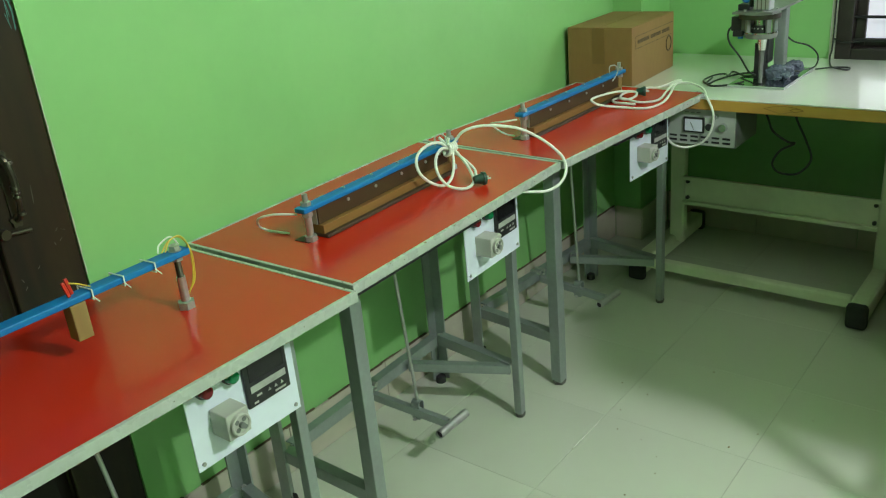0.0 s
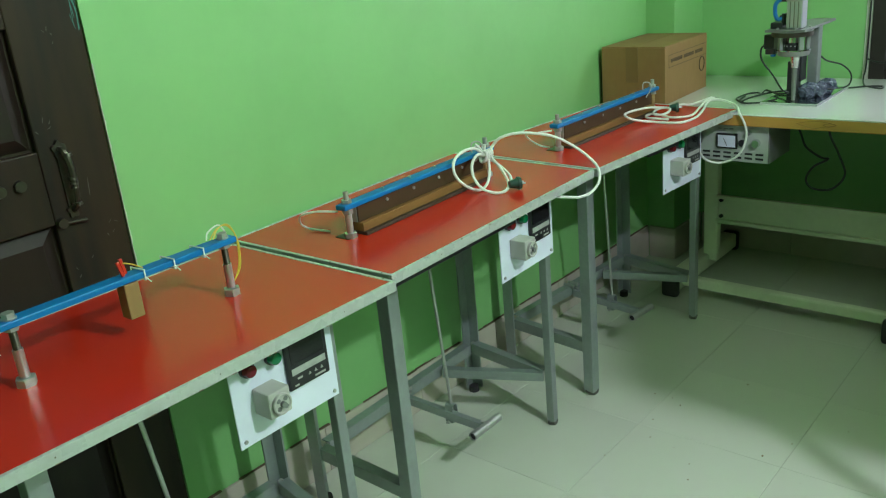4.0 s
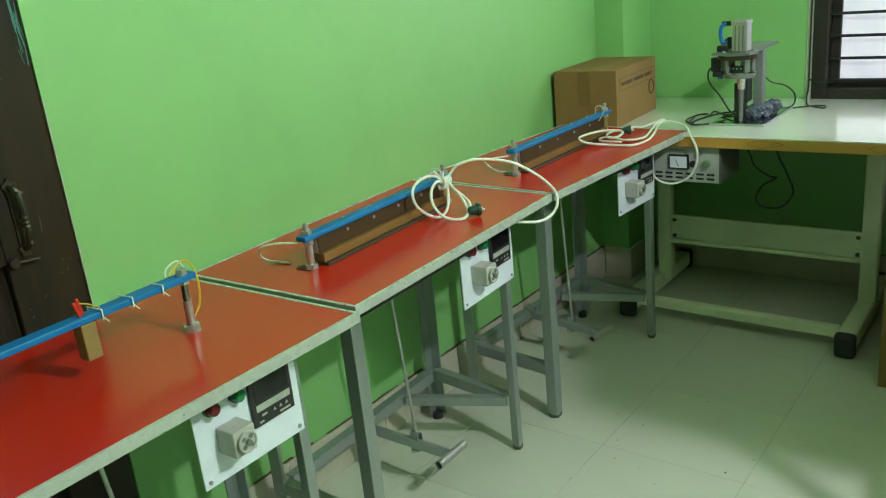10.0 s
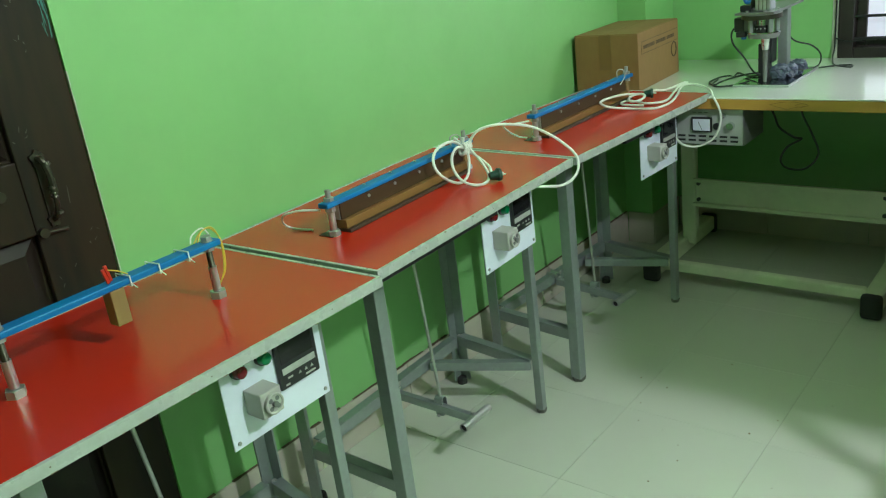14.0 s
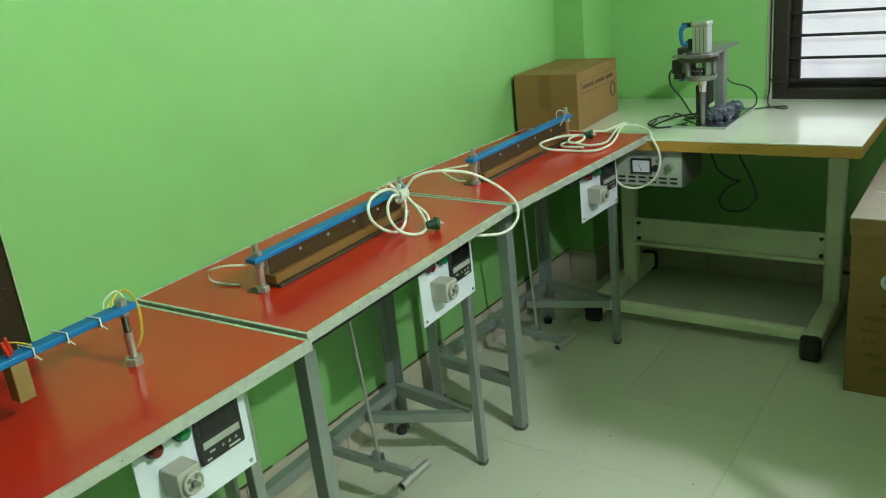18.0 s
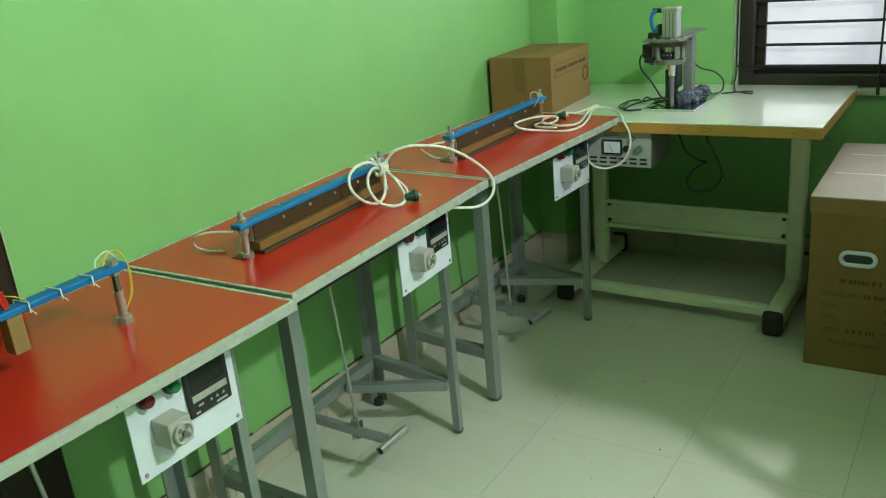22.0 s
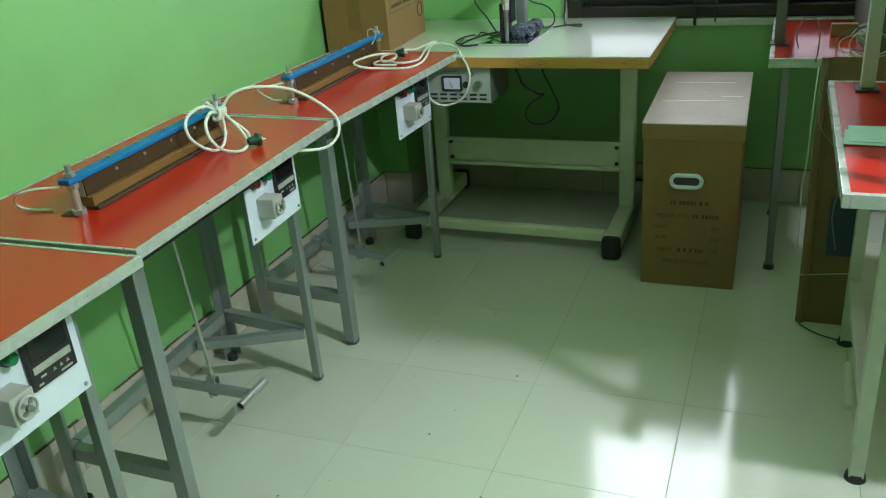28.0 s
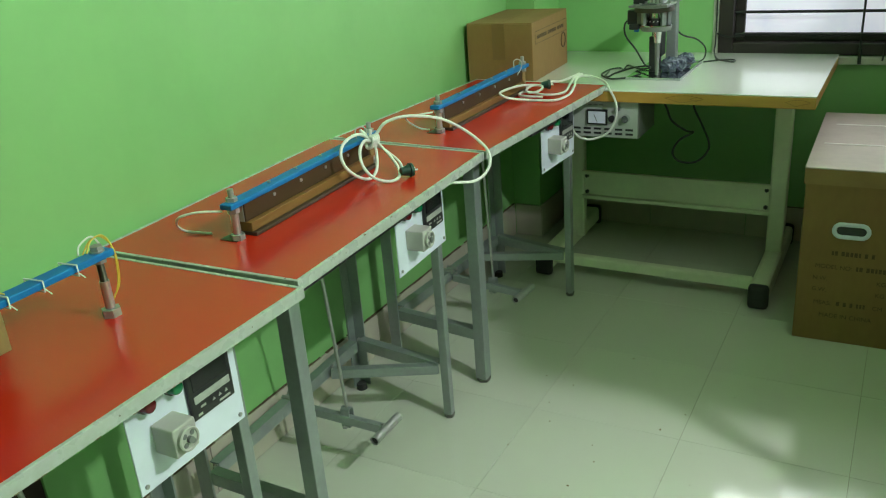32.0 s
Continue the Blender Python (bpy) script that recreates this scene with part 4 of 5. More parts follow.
# printed frame with unreadable lines and a ring on the side
for y0, y1, z0, z1 in ((0.030, 0.375, 0.1720, 0.1735), (0.030, 0.375, 0.1290, 0.1305), (0.030, 0.0315, 0.1306, 0.1719)):
    part("print_frame", bx(B(), 0.2502, 0.2507, y0, y1, z0, z1), INK, ca, "faded printed lines")
for y0, y1 in ((0.048, 0.150), (0.165, 0.255), (0.270, 0.345)):
    yy = y0
    while yy < y1:
        part("print_line", bx(B(), 0.2502, 0.2507, yy, yy + 0.007, 0.145, 0.158), INK, ca)
        yy += 0.0095
part("print_ring", cord(B(), [(0.2504, 0.337 + 0.024 * math.cos(a), 0.098 + 0.027 * math.sin(a)) for a in [k * math.pi / 10 for k in range(21)]], 0.0026, n=2, seg=6), INK, ca)

# ---- tall carton on the floor ----
# lid ridges, with the highlight along them painted in as a pale tone
RIDGE = mat("ridge_highlight", (0.82, 0.77, 0.73), 0.45)
bw, bd, bh = 0.310, 0.690, 0.566
# slightly paler cardboard for the lid rim
CARDR = mat("paler_cardboard", (0.285, 0.168, 0.062), 0.7, grain=0.06, scale=60, stain=0.10, stain_scale=8, bump=0.05)
tb = thing("tall_carton", pose(1.293, 1.552, 0, 0, 0, 0.8), "tall brown export carton with a pale telescopic lid on the floor", "box")
part("body", bx(B(), 0.0045, bw - 0.0045, 0.0045, bd - 0.0045, 0, bh - 0.006, 0.003), CARD, tb)
b = B()
bx(b, 0, bw, 0, 0.003, bh - 0.052, bh - 0.0045)
bx(b, 0, bw, bd - 0.003, bd, bh - 0.052, bh - 0.0045)
bx(b, 0, 0.003, 0.0031, bd - 0.0031, bh - 0.052, bh - 0.0045)
bx(b, bw - 0.003, bw, 0.0031, bd - 0.0031, bh - 0.052, bh - 0.0045)
part("lid_rim", b, CARDR, tb, "lid rim overlapping the carton")
lid = part("lid", bx(B(), -0.001, bw + 0.001, -0.001, bd + 0.001, bh - 0.0044, bh, 0.0015), CARDL, tb, "cardboard lid with window light in its pale colour")
for yy, xs in ((0.27, (0.03, 0.27)), (0.52, (0.05, 0.26)), (0.33, (0.22, 0.29))):
    part("strap_mark", bx(B(), xs[0], xs[1], yy - 0.005, yy + 0.005, bh, bh + 0.0011, 0.0005, pose(0, 0, 0, 0, 0, 0.4)), RIDGE, lid, "ridge in the lid with its highlight painted pale")
pts = [(0.142 + (0.027 if math.cos(a) > 0 else -0.027) + 0.020 * math.cos(a), 0.0, 0.376 + 0.020 * math.sin(a)) for a in [math.pi * (k + 0.5) / 12 for k in range(24)]]
pts.append(pts[0])
part("handle_rim", cord(B(), pts, 0.0065, smooth=False), PANELW, tb, "white plastic handle rim", smooth=True)
b = B()
vs = [b.verts.new((0.142 + (0.027 if math.cos(a) > 0 else -0.027) + 0.017 * math.cos(a), 0.0018, 0.376 + 0.017 * math.sin(a))) for a in [math.pi * (k + 0.5) / 12 for k in range(24)]]
f = b.faces.new(vs)
r = bmesh.ops.extrude_face_region(b, geom=[f])
bmesh.ops.translate(b, vec=(0, 0.0009, 0), verts=[v for v in r["geom"] if isinstance(v, bmesh.types.BMVert)])
part("handle_hole", b, BLACK, tb)


def lettering(text, size, m, material, parent, name="lettering"):
    cu = bpy.data.curves.new(name, "FONT")
    cu.body, cu.size, cu.align_x, cu.extrude = text, size, "CENTER", 0.0003
    tmp = bpy.data.objects.new("tmp", cu)
    scene.collection.objects.link(tmp)
    me = bpy.data.meshes.new_from_object(tmp.evaluated_get(bpy.context.evaluated_depsgraph_get()))
    bpy.data.objects.remove(tmp)
    me.transform(m)
    me.materials.clear()
    me.materials.append(material)
    ob = new(name, me)
    ob.parent = parent
    return ob


up = pose(0, 0, 0, 90, 0, 0)
for text, x, z, s in (("MADE IN CHINA", 0.150, 0.084, 0.020), ("KG", 0.238, 0.208, 0.019), ("KG", 0.238, 0.170, 0.019), ("N.W.", 0.070, 0.208, 0.019), ("G.W.", 0.070, 0.170, 0.019)):
    lettering(text, s, pose(x, 0.0042, z) @ up, INKT, tb)
random.seed(3)
for text, x, z in (("MODEL NO:", 0.104, 0.248), ("MEAS:", 0.082, 0.126), ("CM", 0.236, 0.126)):
    lettering(text, 0.019, pose(x, 0.0042, z) @ up, INKT, tb)
for x0, x1, z in ((0.095, 0.215, 0.293), (0.166, 0.240, 0.248), (0.122, 0.205, 0.126)):
    x = x0
    while x < x1:
        wd = random.choice((0.006, 0.008, 0.009))
        part("print_bar", bx(B(), x, x + wd, 0.0040, 0.0048, z, z + 0.014), INKT, tb)
        x += wd + random.choice((0.003, 0.003, 0.003, 0.010))

# ---- spot welder on the white table ----
mc = thing("ultrasonic_spot_welder", pose(0.762, 1.868, TZ), "silver ultrasonic spot welding head on a polished base plate", "welder")
part("base_plate", bx(B(), -0.100, 0.090, -0.034, 0.302, 0.0, 0.0065, 0.001), ALU, mc, "pale steel plate edge")
part("mirror_face", bx(B(), -0.098, 0.087, -0.031, 0.300, 0.0066, 0.0082, 0.0004), CHROME, mc, "mirror-polished plate face")
part("column", bx(B(), -0.012, 0.022, 0.165, 0.205, 0.0082, 0.244, 0.003), STEEL, mc)
b = B()
vs = [b.verts.new(q) for q in ((-0.085, -0.055, 0.244), (0.044, -0.055, 0.244), (0.044, 0.270, 0.244), (-0.035, 0.270, 0.244))]
f = b.faces.new(vs)
r = bmesh.ops.extrude_face_region(b, geom=[f])
bmesh.ops.translate(b, vec=(0, 0, 0.008), verts=[v for v in r["geom"] if isinstance(v, bmesh.types.BMVert)])
part("top_plate", b, DKSTEEL, mc, "dark glossy mounting plate")
part("air_cylinder", bx(B(), -0.026, 0.026, -0.030, 0.022, 0.2525, 0.352, 0.005), ALU, mc, "square aluminium air cylinder")
part("cylinder_cap", bx(B(), -0.028, 0.028, -0.032, 0.024, 0.340, 0.356, 0.004), ALU, mc)
for gx in (-0.013, 0.0, 0.013):
    part("groove", bx(B(), gx - 0.0018, gx + 0.0018, -0.0306, -0.0295, 0.256, 0.339), GREYD, mc)
part("guide_plate", rod(B(), (-0.012, 0.0, 0.236), (-0.012, 0.0, 0.2435), 0.065, seg=32), DKSTEEL, mc)
part("copper_rim", rod(B(), (-0.012, 0.0, 0.228), (-0.012, 0.0, 0.2425), 0.0665, seg=40), IRON, mc, "dark brown rim")
for an in (0.3, 1.4, 2.5, 3.9, 5.2):
    part("ring_screw", rod(B(), (0.052 * math.cos(an) - 0.012, 0.052 * math.sin(an), 0.252), (0.052 * math.cos(an) - 0.012, 0.052 * math.sin(an), 0.257), 0.005, seg=8), ZINC, mc)
for k in range(4):
    an = math.pi / 4 + k * math.pi / 2
    q = Vector((-0.006 + 0.047 * math.cos(an), 0.047 * math.sin(an), 0))
    part("guide_post", bx(B(), -0.008, 0.008, -0.006, 0.006, 0.180, 0.228, 0.0015, Matrix.Translation(q) @ Matrix.Rotation(an + math.pi / 2, 4, "Z")), STEEL, mc)
part("lower_ring", rod(B(), (-0.006, 0.0, 0.164), (-0.006, 0.0, 0.181), 0.049, 0.054, seg=32), DKSTEEL, mc, smooth=True)
part("ring_lip", rod(B(), (-0.006, 0.0, 0.181), (-0.006, 0.0, 0.185), 0.055, seg=32), CHROME, mc, smooth=True)
part("transducer", rod(B(), (-0.006, 0.0, 0.185), (-0.006, 0.0, 0.206), 0.030, seg=24), BLACK, mc, smooth=True)
part("transducer_band", rod(B(), (-0.006, 0.0, 0.206), (-0.006, 0.0, 0.226), 0.025, seg=24), CHROME, mc, smooth=True)
for k in range(5):
    an = -2.4 + 0.42 * k
    part("screw", rod(B(), (-0.006 + 0.0305 * math.cos(an), 0.0305 * math.sin(an), 0.196), (-0.006 + 0.033 * math.cos(an), 0.033 * math.sin(an), 0.196), 0.0026, seg=8), ZINC, mc)
part("cable_clip", bx(B(), -0.030, -0.012, -0.060, -0.048, 0.229, 0.241, 0.002), BLACK, mc)
part("proximity_sensor", rod(B(), (-0.070, -0.010, 0.160), (-0.070, -0.010, 0.186), 0.009, seg=12), BLUEHOSE, mc, "dark blue sensor", smooth=True)
part("sensor_body", bx(B(), -0.092, -0.060, -0.026, 0.006, 0.168, 0.186, 0.003), BLACK, mc)
part("elbow_fitting", rod(B(), (-0.040, -0.004, 0.262), (-0.040, -0.004, 0.300), 0.0085), BLACK, mc, smooth=True)
part("booster", rod(B(), (0, 0.0, 0.122), (0, 0.0, 0.166), 0.011, 0.0165, seg=24), CHROME, mc, smooth=True)
part("horn", rod(B(), (0, 0.0, 0.012), (0, 0.0, 0.122), 0.0062, 0.0088, seg=20), DKSTEEL, mc, smooth=True)
part("valve_block", bx(B(), -0.100, -0.066, -0.02, 0.015, 0.185, 0.232, 0.003), BLACK, mc)
part("valve_block", bx(B(), -0.068, -0.036, -0.018, 0.012, 0.186, 0.226, 0.003), GREYD, mc)
part("valve_top", bx(B(), -0.080, -0.042, -0.02, 0.02, 0.252, 0.272, 0.003), BLACK, mc)
part("hose_fitting", rod(B(), (-0.066, 0, 0.345), (-0.032, 0, 0.345), 0.008), BLACK, mc)
part("hose_fitting", rod(B(), (-0.055, 0, 0.285), (-0.032, 0, 0.285), 0.009), BLACK, mc)
part("air_hose", cord(B(), [(-0.045, -0.004, 0.285), (-0.062, -0.006, 0.282), (-0.070, -0.008, 0.305), (-0.068, -0.008, 0.332), (-0.052, -0.004, 0.347)], 0.0068), BLUEHOSE, mc, "blue air hose", smooth=True)
part("rear_box", bx(B(), -0.048, -0.013, 0.105, 0.1645, 0.055, 0.165, 0.004), BLACK, mc, "black motor housing")
part("rear_box", bx(B(), -0.050, -0.018, 0.075, 0.13, 0.0082, 0.130, 0.004), BLACK, mc, "black motor housing")
for cx, cy, r in ((0.024, 0.075, 0.030), (0.058, 0.160, 0.030), (0.046, 0.11, 0.026)):
    b = B()
    bmesh.ops.create_icosphere(b, subdivisions=4, radius=r)
    for v in b.verts:
        n3 = noise.noise_vector(v.co * 55) * 0.012 + noise.noise_vector(v.co * 140) * 0.006
        v.co = Vector((v.co.x, v.co.y * 0.8, v.co.z * 0.85)) + n3 + Vector((cx, cy, 0.0085 + r * 0.75))
        v.co.z = max(v.co.z, 0.0085)
    part("plastic_wrap", b, CLEARBAG, mc, "crumpled plastic film")

wc = thing("power_cable", pose(0, 0, 0), "black cable snaking over the white table and hanging below", "cable")
zt = TZ + 0.005
def moved(points):
    return [(x + 0.008, y - 0.046, z) for x, y, z in points]
part("cable", cord(B(), moved([(0.662, 1.915, 0.955), (0.643, 1.905, 0.935), (0.645, 1.91, 0.895), (0.675, 1.93, 0.845), (0.70, 1.955, 0.79), (0.715, 1.975, 0.775), (0.67, 2.00, 0.765), (0.61, 2.06, zt + 0.01), (0.602, 2.03, zt), (0.580, 2.06, zt), (0.552, 2.03, zt), (0.548, 1.94, zt), (0.585, 1.89, zt), (0.60, 1.93, zt + 0.006), (0.64, 2.02, zt + 0.01), (0.70, 2.05, zt + 0.014), (0.79, 2.02, zt + 0.03), (0.84, 2.06, zt + 0.02)]), 0.0032), CORDB, wc, smooth=True)
part("cable", cord(B(), moved([(0.56, 1.99, zt), (0.575, 1.90, zt), (0.61, 1.865, zt), (0.66, 1.895, zt), (0.70, 1.915, zt + 0.009)]), 0.0032), CORDB, wc, smooth=True)
part("cable", cord(B(), [(0.755, 2.10, TZ + 0.145), (0.79, 2.11, TZ + 0.11), (0.835, 2.14, TZ + 0.09), (0.862, 2.16, TZ + 0.055), (0.856, 2.16, zt + 0.01), (0.82, 2.12, zt + 0.004), (0.79, 2.07, zt + 0.03)], 0.0030), CORDB, wc, smooth=True)
part("cable", cord(B(), [(0.858, 2.16, zt), (0.905, 2.20, zt), (0.955, 2.21, zt), (0.962, 2.17, zt), (0.925, 2.17, zt + 0.004), (0.890, 2.23, zt), (0.858, 2.34, zt + 0.01), (0.856, 2.372, TZ + 0.06), (0.856, 2.376, TZ + 0.30), (0.858, 2.376, 1.6)], 0.0030), CORDB, wc, smooth=True)
part("cable", cord(B(), [(0.857, 2.375, 0.825), (0.90, 2.36, 0.815), (0.95, 2.362, 0.817)], 0.003), CORDB, wc, smooth=True)
hc = thing("hanging_cable", pose(0, 0, 0), "black cable hanging in a loop below the white table", "cable")
part("cable", cord(B(), [(0.80, 1.79, TZ - 0.041), (0.822, 1.785, 0.665), (0.842, 1.78, 0.625), (0.89, 1.78, 0.594), (0.913, 1.78, 0.590), (0.868, 1.78, 0.560), (0.846, 1.78, 0.514), (0.872, 1.78, 0.485), (0.93, 1.78, 0.490), (0.968, 1.78, 0.542), (0.945, 1.78, 0.61), (0.914, 1.785, 0.668), (0.905, 1.79, TZ - 0.041)], 0.0038), CORDB, hc, smooth=True)

# ---- white power cords on tables two and three ----
pc = thing("coiled_cord", pose(0, 0, 0), "coiled white power cord with a dark green plug", "cord")
def ring(c, a, bb, n=9, start=0.0, turns=1.0):
    c, a, bb = Vector(c), Vector(a), Vector(bb)
    return [c + a * math.cos(start + turns * 2 * math.pi * k / n) + bb * math.sin(start + turns * 2 * math.pi * k / n) for k in range(n + 1)]
knot = Vector((0.388, 0.634, Z2 + 0.074))
def strand(points, parent):
    part("cord", cord(B(), points, WHITE_R), CORDW, parent, smooth=True)
strand([knot, (0.386, 0.600, Z2 + 0.100), (0.384, 0.560, Z2 + 0.106), (0.388, 0.515, Z2 + 0.098), (0.396, 0.492, Z2 + 0.078), (0.405, 0.494, Z2 + 0.050), (0.416, 0.520, Z2 + 0.022), (0.425, 0.556, Z2 + 0.006), (0.420, 0.595, Z2 + 0.014), (0.406, 0.625, Z2 + 0.040), knot + Vector((0.006, 0.004, 0))], pc)
strand([knot, (0.398, 0.590, Z2 + 0.088), (0.404, 0.558, Z2 + 0.072), (0.420, 0.540, Z2 + 0.044), (0.448, 0.536, Z2 + 0.018), (0.476, 0.550, Z2 + 0.006), (0.492, 0.572, Z2 + 0.006), (0.480, 0.606, Z2 + 0.014), (0.445, 0.632, Z2 + 0.036), (0.412, 0.642, Z2 + 0.060), knot + Vector((0.006, 0.006, 0.004))], pc)
strand([knot + Vector((0, 0, 0.03)), knot, (0.412, 0.650, Z2 + 0.052), (0.450, 0.648, Z2 + 0.028), (0.478, 0.620, Z2 + 0.022), (0.492, 0.600, Z2 + 0.020)], pc)
strand([(0.362, 0.628, Z2 + 0.104), (0.372, 0.634, Z2 + 0.092), knot, (0.392, 0.660, Z2 + 0.092), (0.411, 0.668, Z2 + 0.114), (0.440, 0.690, Z2 + 0.124), (0.470, 0.722, Z2 + 0.121), (0.504, 0.780, Z2 + 0.102), (0.535, 0.832, Z2 + 0.066), (0.570, 0.858, Z2 + 0.028), (0.600, 0.850, Z2 + 0.002), (0.612, 0.828, Z2 - 0.026), (0.609, 0.795, Z2 - 0.044), (0.602, 0.750, Z2 - 0.046), (0.590, 0.700, Z2 - 0.034), (0.575, 0.670, Z2 - 0.026)], pc)
for k in range(4):
    part("tie_turn", cord(B(), ring(knot + Vector((0.002, -0.010 + 0.008 * k, 0.0)), (0.011, 0, 0.004), (0, 0.003, 0.013), 8), 0.0040), CORDW, pc, smooth=True)
plug("plug", (0.492, 0.592, Z2 + 0.018), (0.55, 0.80, 0.0), pc)

pd = thing("extension_cord", pose(0, 0, 0), "looped white power cord with a green plug on the sealing table", "cord")
zt3 = Z3 + 0.006
strand([(0.520, 1.765, zt3 + 0.018), (0.481, 1.690, zt3 + 0.006), (0.462, 1.650, zt3 + 0.012), (0.455, 1.61, zt3 + 0.014)], pd)
strand([(0.427, 1.588, 0.776), (0.422, 1.493, 0.794), (0.410, 1.410, 0.800), (0.397, 1.367, 0.794), (0.426, 1.370, 0.779), (0.474, 1.419, zt3), (0.538, 1.423, zt3), (0.566, 1.448, zt3), (0.575, 1.516, zt3 + 0.002), (0.556, 1.615, zt3 + 0.008), (0.535, 1.68, zt3 + 0.010), (0.530, 1.735, zt3 + 0.014), (0.560, 1.755, zt3 + 0.012), (0.605, 1.735, zt3 + 0.006), (0.638, 1.695, zt3 + 0.003), (0.662, 1.655, 0.755), (0.683, 1.650, 0.720), (0.690, 1.648, 0.682), (0.680, 1.646, 0.639), (0.656, 1.644, 0.606), (0.608, 1.640, 0.585), (0.575, 1.610, 0.597), (0.560, 1.58, 0.630), (0.552, 1.57, 0.672), (0.545, 1.57, 0.720)], pd)
strand([(0.500, 1.468, zt3), (0.430, 1.470, zt3), (0.405, 1.500, zt3), (0.425, 1.525, zt3 + 0.002), (0.507, 1.482, zt3 + 0.004), (0.548, 1.535, zt3 + 0.002), (0.530, 1.64, zt3 + 0.006), (0.519, 1.714, zt3 + 0.014), (0.530, 1.76, zt3 + 0.018)], pd)
part("cord", cord(B(), ring((0.448, 1.527, zt3 + 0.012), (0.026, 0.0, 0.0), (0.0, 0.032, 0.006), 9), WHITE_R), CORDW, pd, smooth=True)
plug("plug", (0.458, 1.562, zt3 + 0.018), (0.85, 0.52, 0.0), pd)

# ---- red tables on the east side ----
def red_table(m, w, d, top, legs, label, steel, lw=0.016, face=RED):
    t = thing("red_work_table", m, label, "work table", "red tables on the east side")
    e = 0.014
    part("tabletop", bx(B(), e, w - e, e, d - e, top - 0.020, top), face, t)
    for q in ((0, e, 0, d), (w - e, w, 0, d), (e, w - e, 0, e), (e, w - e, d - e, d)):
        part("edge_band", bx(B(), *q, top - 0.026, top + 0.0012, 0.0012), EDGE, t)
    for x, y in legs:
        leg = part("leg", bx(B(), x - lw, x + lw, y - lw, y + lw, 0.012, top - 0.026, 0.002), steel, t)
        part("foot", rod(B(), (x, y, 0), (x, y, 0.018), lw * 1.5, lw * 1.25), RUBBER, leg)
    (xa, ya), (xb, yb) = legs[0], legs[1]
    part("side_brace", tube_bar(B(), (xa, ya + 0.02, 0.20), (xb, yb - 0.02, 0.20), 0.03, 0.03), steel, t)
    part("side_rail", tube_bar(B(), (xa, ya + 0.02, top - 0.045), (xb, yb - 0.02, top - 0.045), 0.03, 0.03), steel, t)
    return t


rt = red_table(pose(1.804, 0.490, 0), 0.80, 0.84, 0.760, ((0.115, 0.185), (0.122, 0.800), (0.72, 0.185), (0.72, 0.80)), "red laminate table with pale edge band and pale steel legs", PALEG)
part("pedal_tube", rod(B(), (0.10, 0.32, 0.10), (0.10, 0.42, 0.16), 0.016), PALEG, rt, smooth=True)
pt = red_table(pose(1.651, 1.652, 0), 0.90, 0.66, 0.745, ((0.052, 0.105), (0.052, 0.60), (0.88, 0.08), (0.88, 0.60)), "red laminate table by the window under an iron post", DKSTEEL, 0.0125, REDGLOSS)

for m, mt, lab, hh in ((pose(1.676, 1.880, 0.745), DKPOST, "dark iron press stand on the red table", 0.80), (pose(1.890, 1.247, 0.760), PALEG, "pale steel press stand on the red table", 0.62)):
    st = thing("press_stand", m, lab, "press stand")
    part("base_flange", bx(B(), -0.028, 0.028, -0.034, 0.034, 0, 0.006, 0.002), IRON, st)
    part("upright", bx(B(), -0.016, 0.016, -0.02, 0.02, 0.006, hh, 0.003), mt, st)
    if mt is DKPOST:
        part("head", bx(B(), -0.03, 0.70, -0.05, 0.45, hh, hh + 0.12, 0.006), mt, st)
        # unseen block added to keep bulb light off the wall behind
        part("body", bx(B(), 0.240, 0.700, -0.180, 0.440, 0, hh - 0.002, 0.006), mt, st, "unseen dark block that shades the wall behind")
    else:
        # unseen body, overhanging head and slim guide, shaped to cast the floor shadow
        part("body", bx(B(), 0.070, 0.270, -0.620, -0.006, 0, 0.540, 0.006), mt, st, "unseen press body that blocks the bulb")
        b = B()
        outline = ((-0.730, 0.535), (-0.825, 0.770), (-0.660, 0.930), (-0.480, 0.930), (-0.340, 0.790), (-0.230, 0.740), (-0.110, 0.840), (0.230, 0.840), (0.230, 0.541), (-0.620, 0.541))
        lo = [b.verts.new((0.060, q[0], q[1])) for q in outline]
        hi_ = [b.verts.new((0.410, q[0], q[1])) for q in outline]
        b.faces.new(lo)
        b.faces.new(hi_[::-1])
        n = len(outline)
        for k in range(n):
            b.faces.new((lo[k], lo[(k + 1) % n], hi_[(k + 1) % n], hi_[k]))
        part("head", b, mt, st, "unseen press head shaped to cast the floor shadow")
        part("front_guide", bx(B(), 0.030, 0.058, -0.722, -0.698, 0, 0.535, 0.003), mt, st)

# green paper, cardboard sheets and a tangle of wires
pp = thing("paper_sheet", pose(1.817, 0.780, 0.7625, 0, 0, -4), "pale green folded paper on the red table", "paper")
b = B()
bx(b, 0, 0.20, 0.0, 0.105, 0.0, 0.001)
part("sheet", b, PAPERG, pp)
part("sheet", bx(B(), 0.012, 0.20, 0.014, 0.120, 0.0012, 0.0022, 0, pose(0, 0, 0, 1.5, 0, 3)), PAPERG, pp)
cs = thing("cardboard_sheet", pose(1.790, 1.392, 0, -3.0, 0, 0), "folded brown cardboard sheets leaning by the red table", "cardboard")
b = bx(B(), 0, 0.16, 0.004, 0.009, 0, 0.80, 0.001)
part("sheet", b, CARDD, cs)
b = bx(B(), 0.004, 0.15, 0.012, 0.017, 0.004, 0.74, 0.001)
part("sheet", b, CARDD, cs)
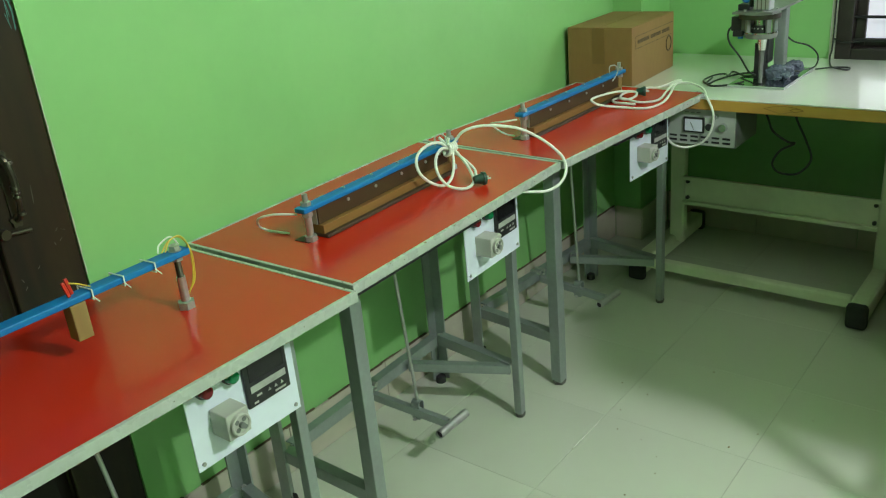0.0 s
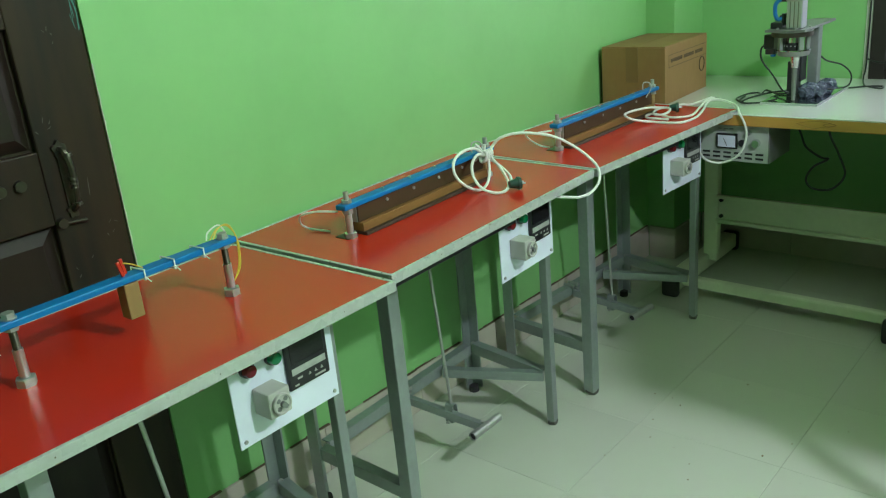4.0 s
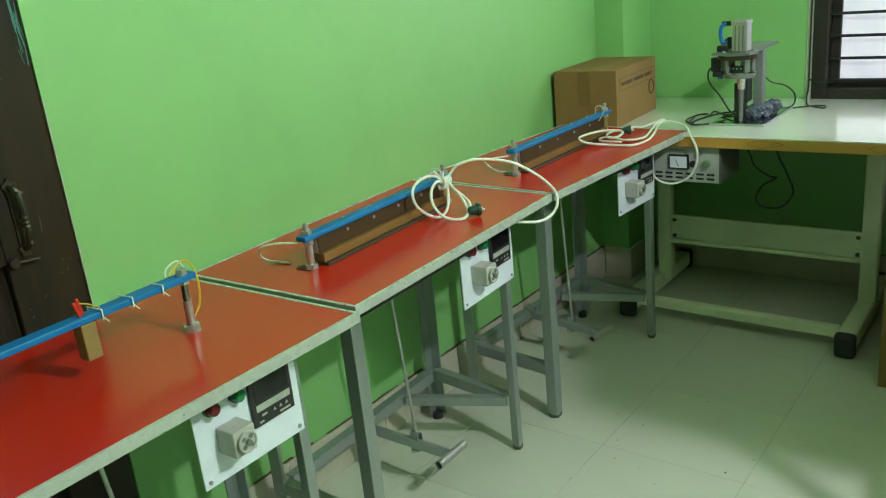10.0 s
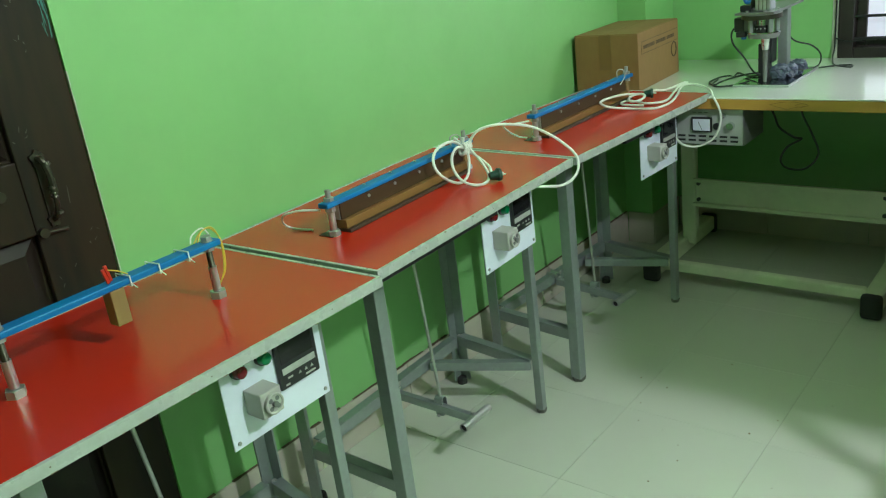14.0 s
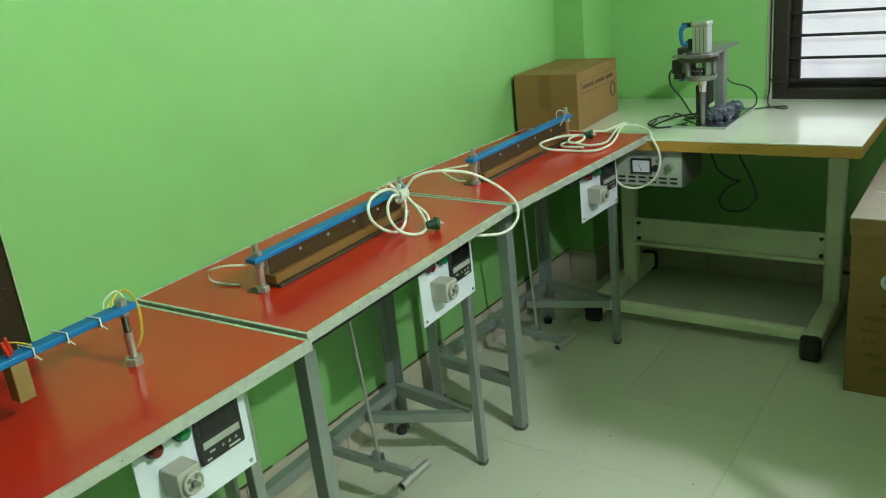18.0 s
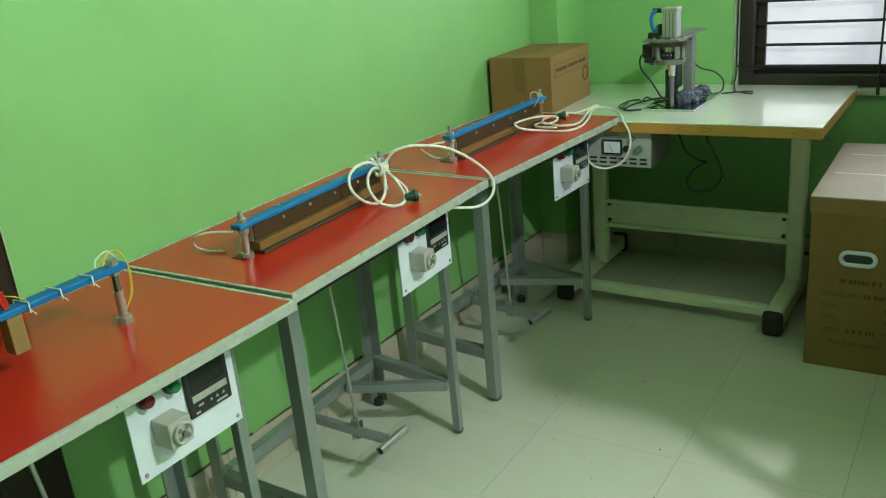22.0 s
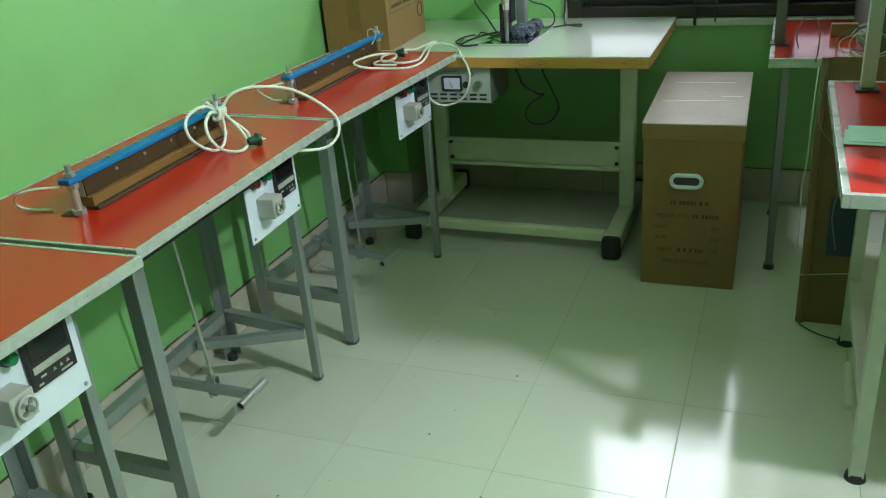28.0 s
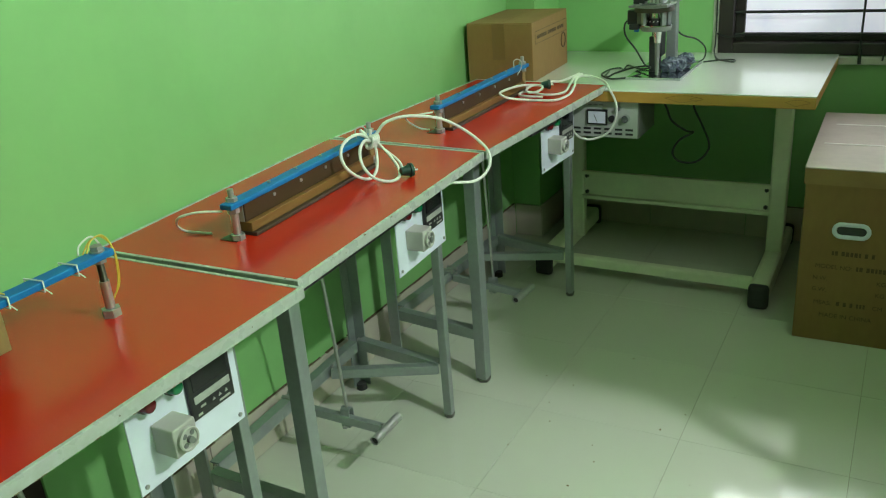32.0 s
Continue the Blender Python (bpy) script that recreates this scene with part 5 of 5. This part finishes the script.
part("fold", rod(B(), (0.012, 0.0, 0.002), (0.010, 0.0, 0.80), 0.012, seg=10), CARDD, cs, smooth=True)
part("string", cord(B(), [(-0.004, -0.013, 0.160), (0.05, -0.003, 0.163), (0.10, 0.001, 0.168), (0.158, 0.003, 0.172)], 0.0016), PALEG, cs, "pale string round the sheets", smooth=True)
part("flap", bx(B(), 0.020, 0.024, -0.010, 0.004, 0.03, 0.79, 0.001, pose(0, 0, 0, 0, 0, 14)), CARD, cs)
bb = thing("blue_board", pose(1.850, 1.376, 0.236, -2.0, 0, 0), "small dark blue board hung beside the cardboard", "board")
part("board", bx(B(), 0, 0.090, 0, 0.006, 0, 0.178, 0.001), BLUEBOARD, bb)
hw = thing("hanging_wire", pose(0, 0, 0), "thin grey-green wires hanging beside the red tables", "wires")
for k, pts in enumerate((((1.800, 1.395, 0.80), (1.793, 1.385, 0.70), (1.800, 1.375, 0.62), (1.850, 1.370, 0.55), (1.862, 1.368, 0.45), (1.856, 1.366, 0.36), (1.875, 1.366, 0.26)), ((1.790, 1.60, 0.735), (1.782, 1.50, 0.66), (1.776, 1.392, 0.52), (1.770, 1.386, 0.42), (1.774, 1.385, 0.30), (1.770, 1.384, 0.24)), ((1.730, 1.646, 0.78), (1.722, 1.636, 0.82), (1.740, 1.630, 0.87), (1.775, 1.630, 0.86), (1.785, 1.632, 0.80), (1.780, 1.636, 0.74)), ((1.800, 1.368, 0.006), (1.840, 1.330, 0.004), (1.900, 1.300, 0.004), (1.980, 1.290, 0.004)))):
    part("wire", cord(B(), pts, 0.0022), (GREYD, GREYP, GREYD, CORDB)[k], hw, smooth=True)
kb = thing("wooden_offcut", pose(1.830, 1.985, 0.7455), "short raw wooden offcut on the far red table", "wood")
part("block", bx(B(), 0, 0.080, 0, 0.030, 0, 0.040, 0.002), WOODBLOCK, kb)
tw = thing("wire_tangle", pose(1.80, 1.53, 0.745), "tangle of grey wires and a crumpled plastic bag", "wires")
random.seed(7)
for k in range(12):
    c = Vector((random.uniform(0.09, 0.17), random.uniform(0.15, 0.26), random.uniform(0.02, 0.06)))
    a1 = Vector((random.uniform(0.02, 0.07), random.uniform(-0.02, 0.02), random.uniform(-0.02, 0.02)))
    b1 = Vector((random.uniform(-0.02, 0.02), random.uniform(0.01, 0.05), random.uniform(0.02, 0.045)))
    part("wire", cord(B(), ring(c, a1, b1, 9, random.random() * 6, random.uniform(0.5, 1.3)), 0.0016), PALEG if k % 2 else GREYD, tw, smooth=True)
b = B()
bmesh.ops.create_icosphere(b, subdivisions=3, radius=0.035)
for v in b.verts:
    v.co = Vector((v.co.x * 1.3, v.co.y, v.co.z * 0.8)) + noise.noise_vector(v.co * 40) * 0.014 + Vector((0.13, 0.22, 0.046))
    v.co.z = max(v.co.z, 0.001)
part("bag", b, GREYP, tw, "crumpled grey plastic bag")

# ---- specks of dirt on the floor ----
random.seed(21)
b = B()
for k in range(26):
    x, y, r = random.uniform(0.62, 1.25), random.uniform(0.15, 1.25), random.uniform(0.0012, 0.0032)
    bmesh.ops.create_icosphere(b, subdivisions=1, radius=r, matrix=Matrix.Translation((x, y, r * 0.35)) @ Matrix.Diagonal((1.0, random.uniform(0.5, 1.6), 0.4, 1)))
tagged(part("floor_dirt", b, CARDD), "small dark specks of dirt on the floor tiles", "dirt", kind="stuff")

# ---- floor tiles, 0.40 m ----
def tile_mesh(w, h):
    b = bx(B(), -w / 2, w / 2, -h / 2, h / 2, -0.006, 0.0, 0.0008)
    me = bpy.data.meshes.new("tile")
    b.to_mesh(me)
    b.free()
    me.materials.append(TILE)
    return me


PX, PY = 0.410, 0.391
full = tile_mesh(PX - 0.0011, PY - 0.0007)
GX, GY = 1.108, 0.478
i0, i1 = math.floor((WX - GX) / PX), math.ceil((RX - GX) / PX)
j0, j1 = math.floor((NY - GY) / PY), math.ceil((FY - GY) / PY)
for i in range(i0, i1):
    for j in range(j0, j1):
        x0, x1 = max(WX, GX + PX * i), min(RX, GX + PX * (i + 1))
        y0, y1 = max(NY, GY + PY * j), min(FY, GY + PY * (j + 1))
        if x1 - x0 < 0.01 or y1 - y0 < 0.01:
            continue
        whole = x1 - x0 > PX - 1e-4 and y1 - y0 > PY - 1e-4
        ob = new("tile", full if whole else tile_mesh(x1 - x0 - 0.0011, y1 - y0 - 0.0007))
        ob.location = ((x0 + x1) / 2, (y0 + y1) / 2, 0.0)
        ob.parent = floor
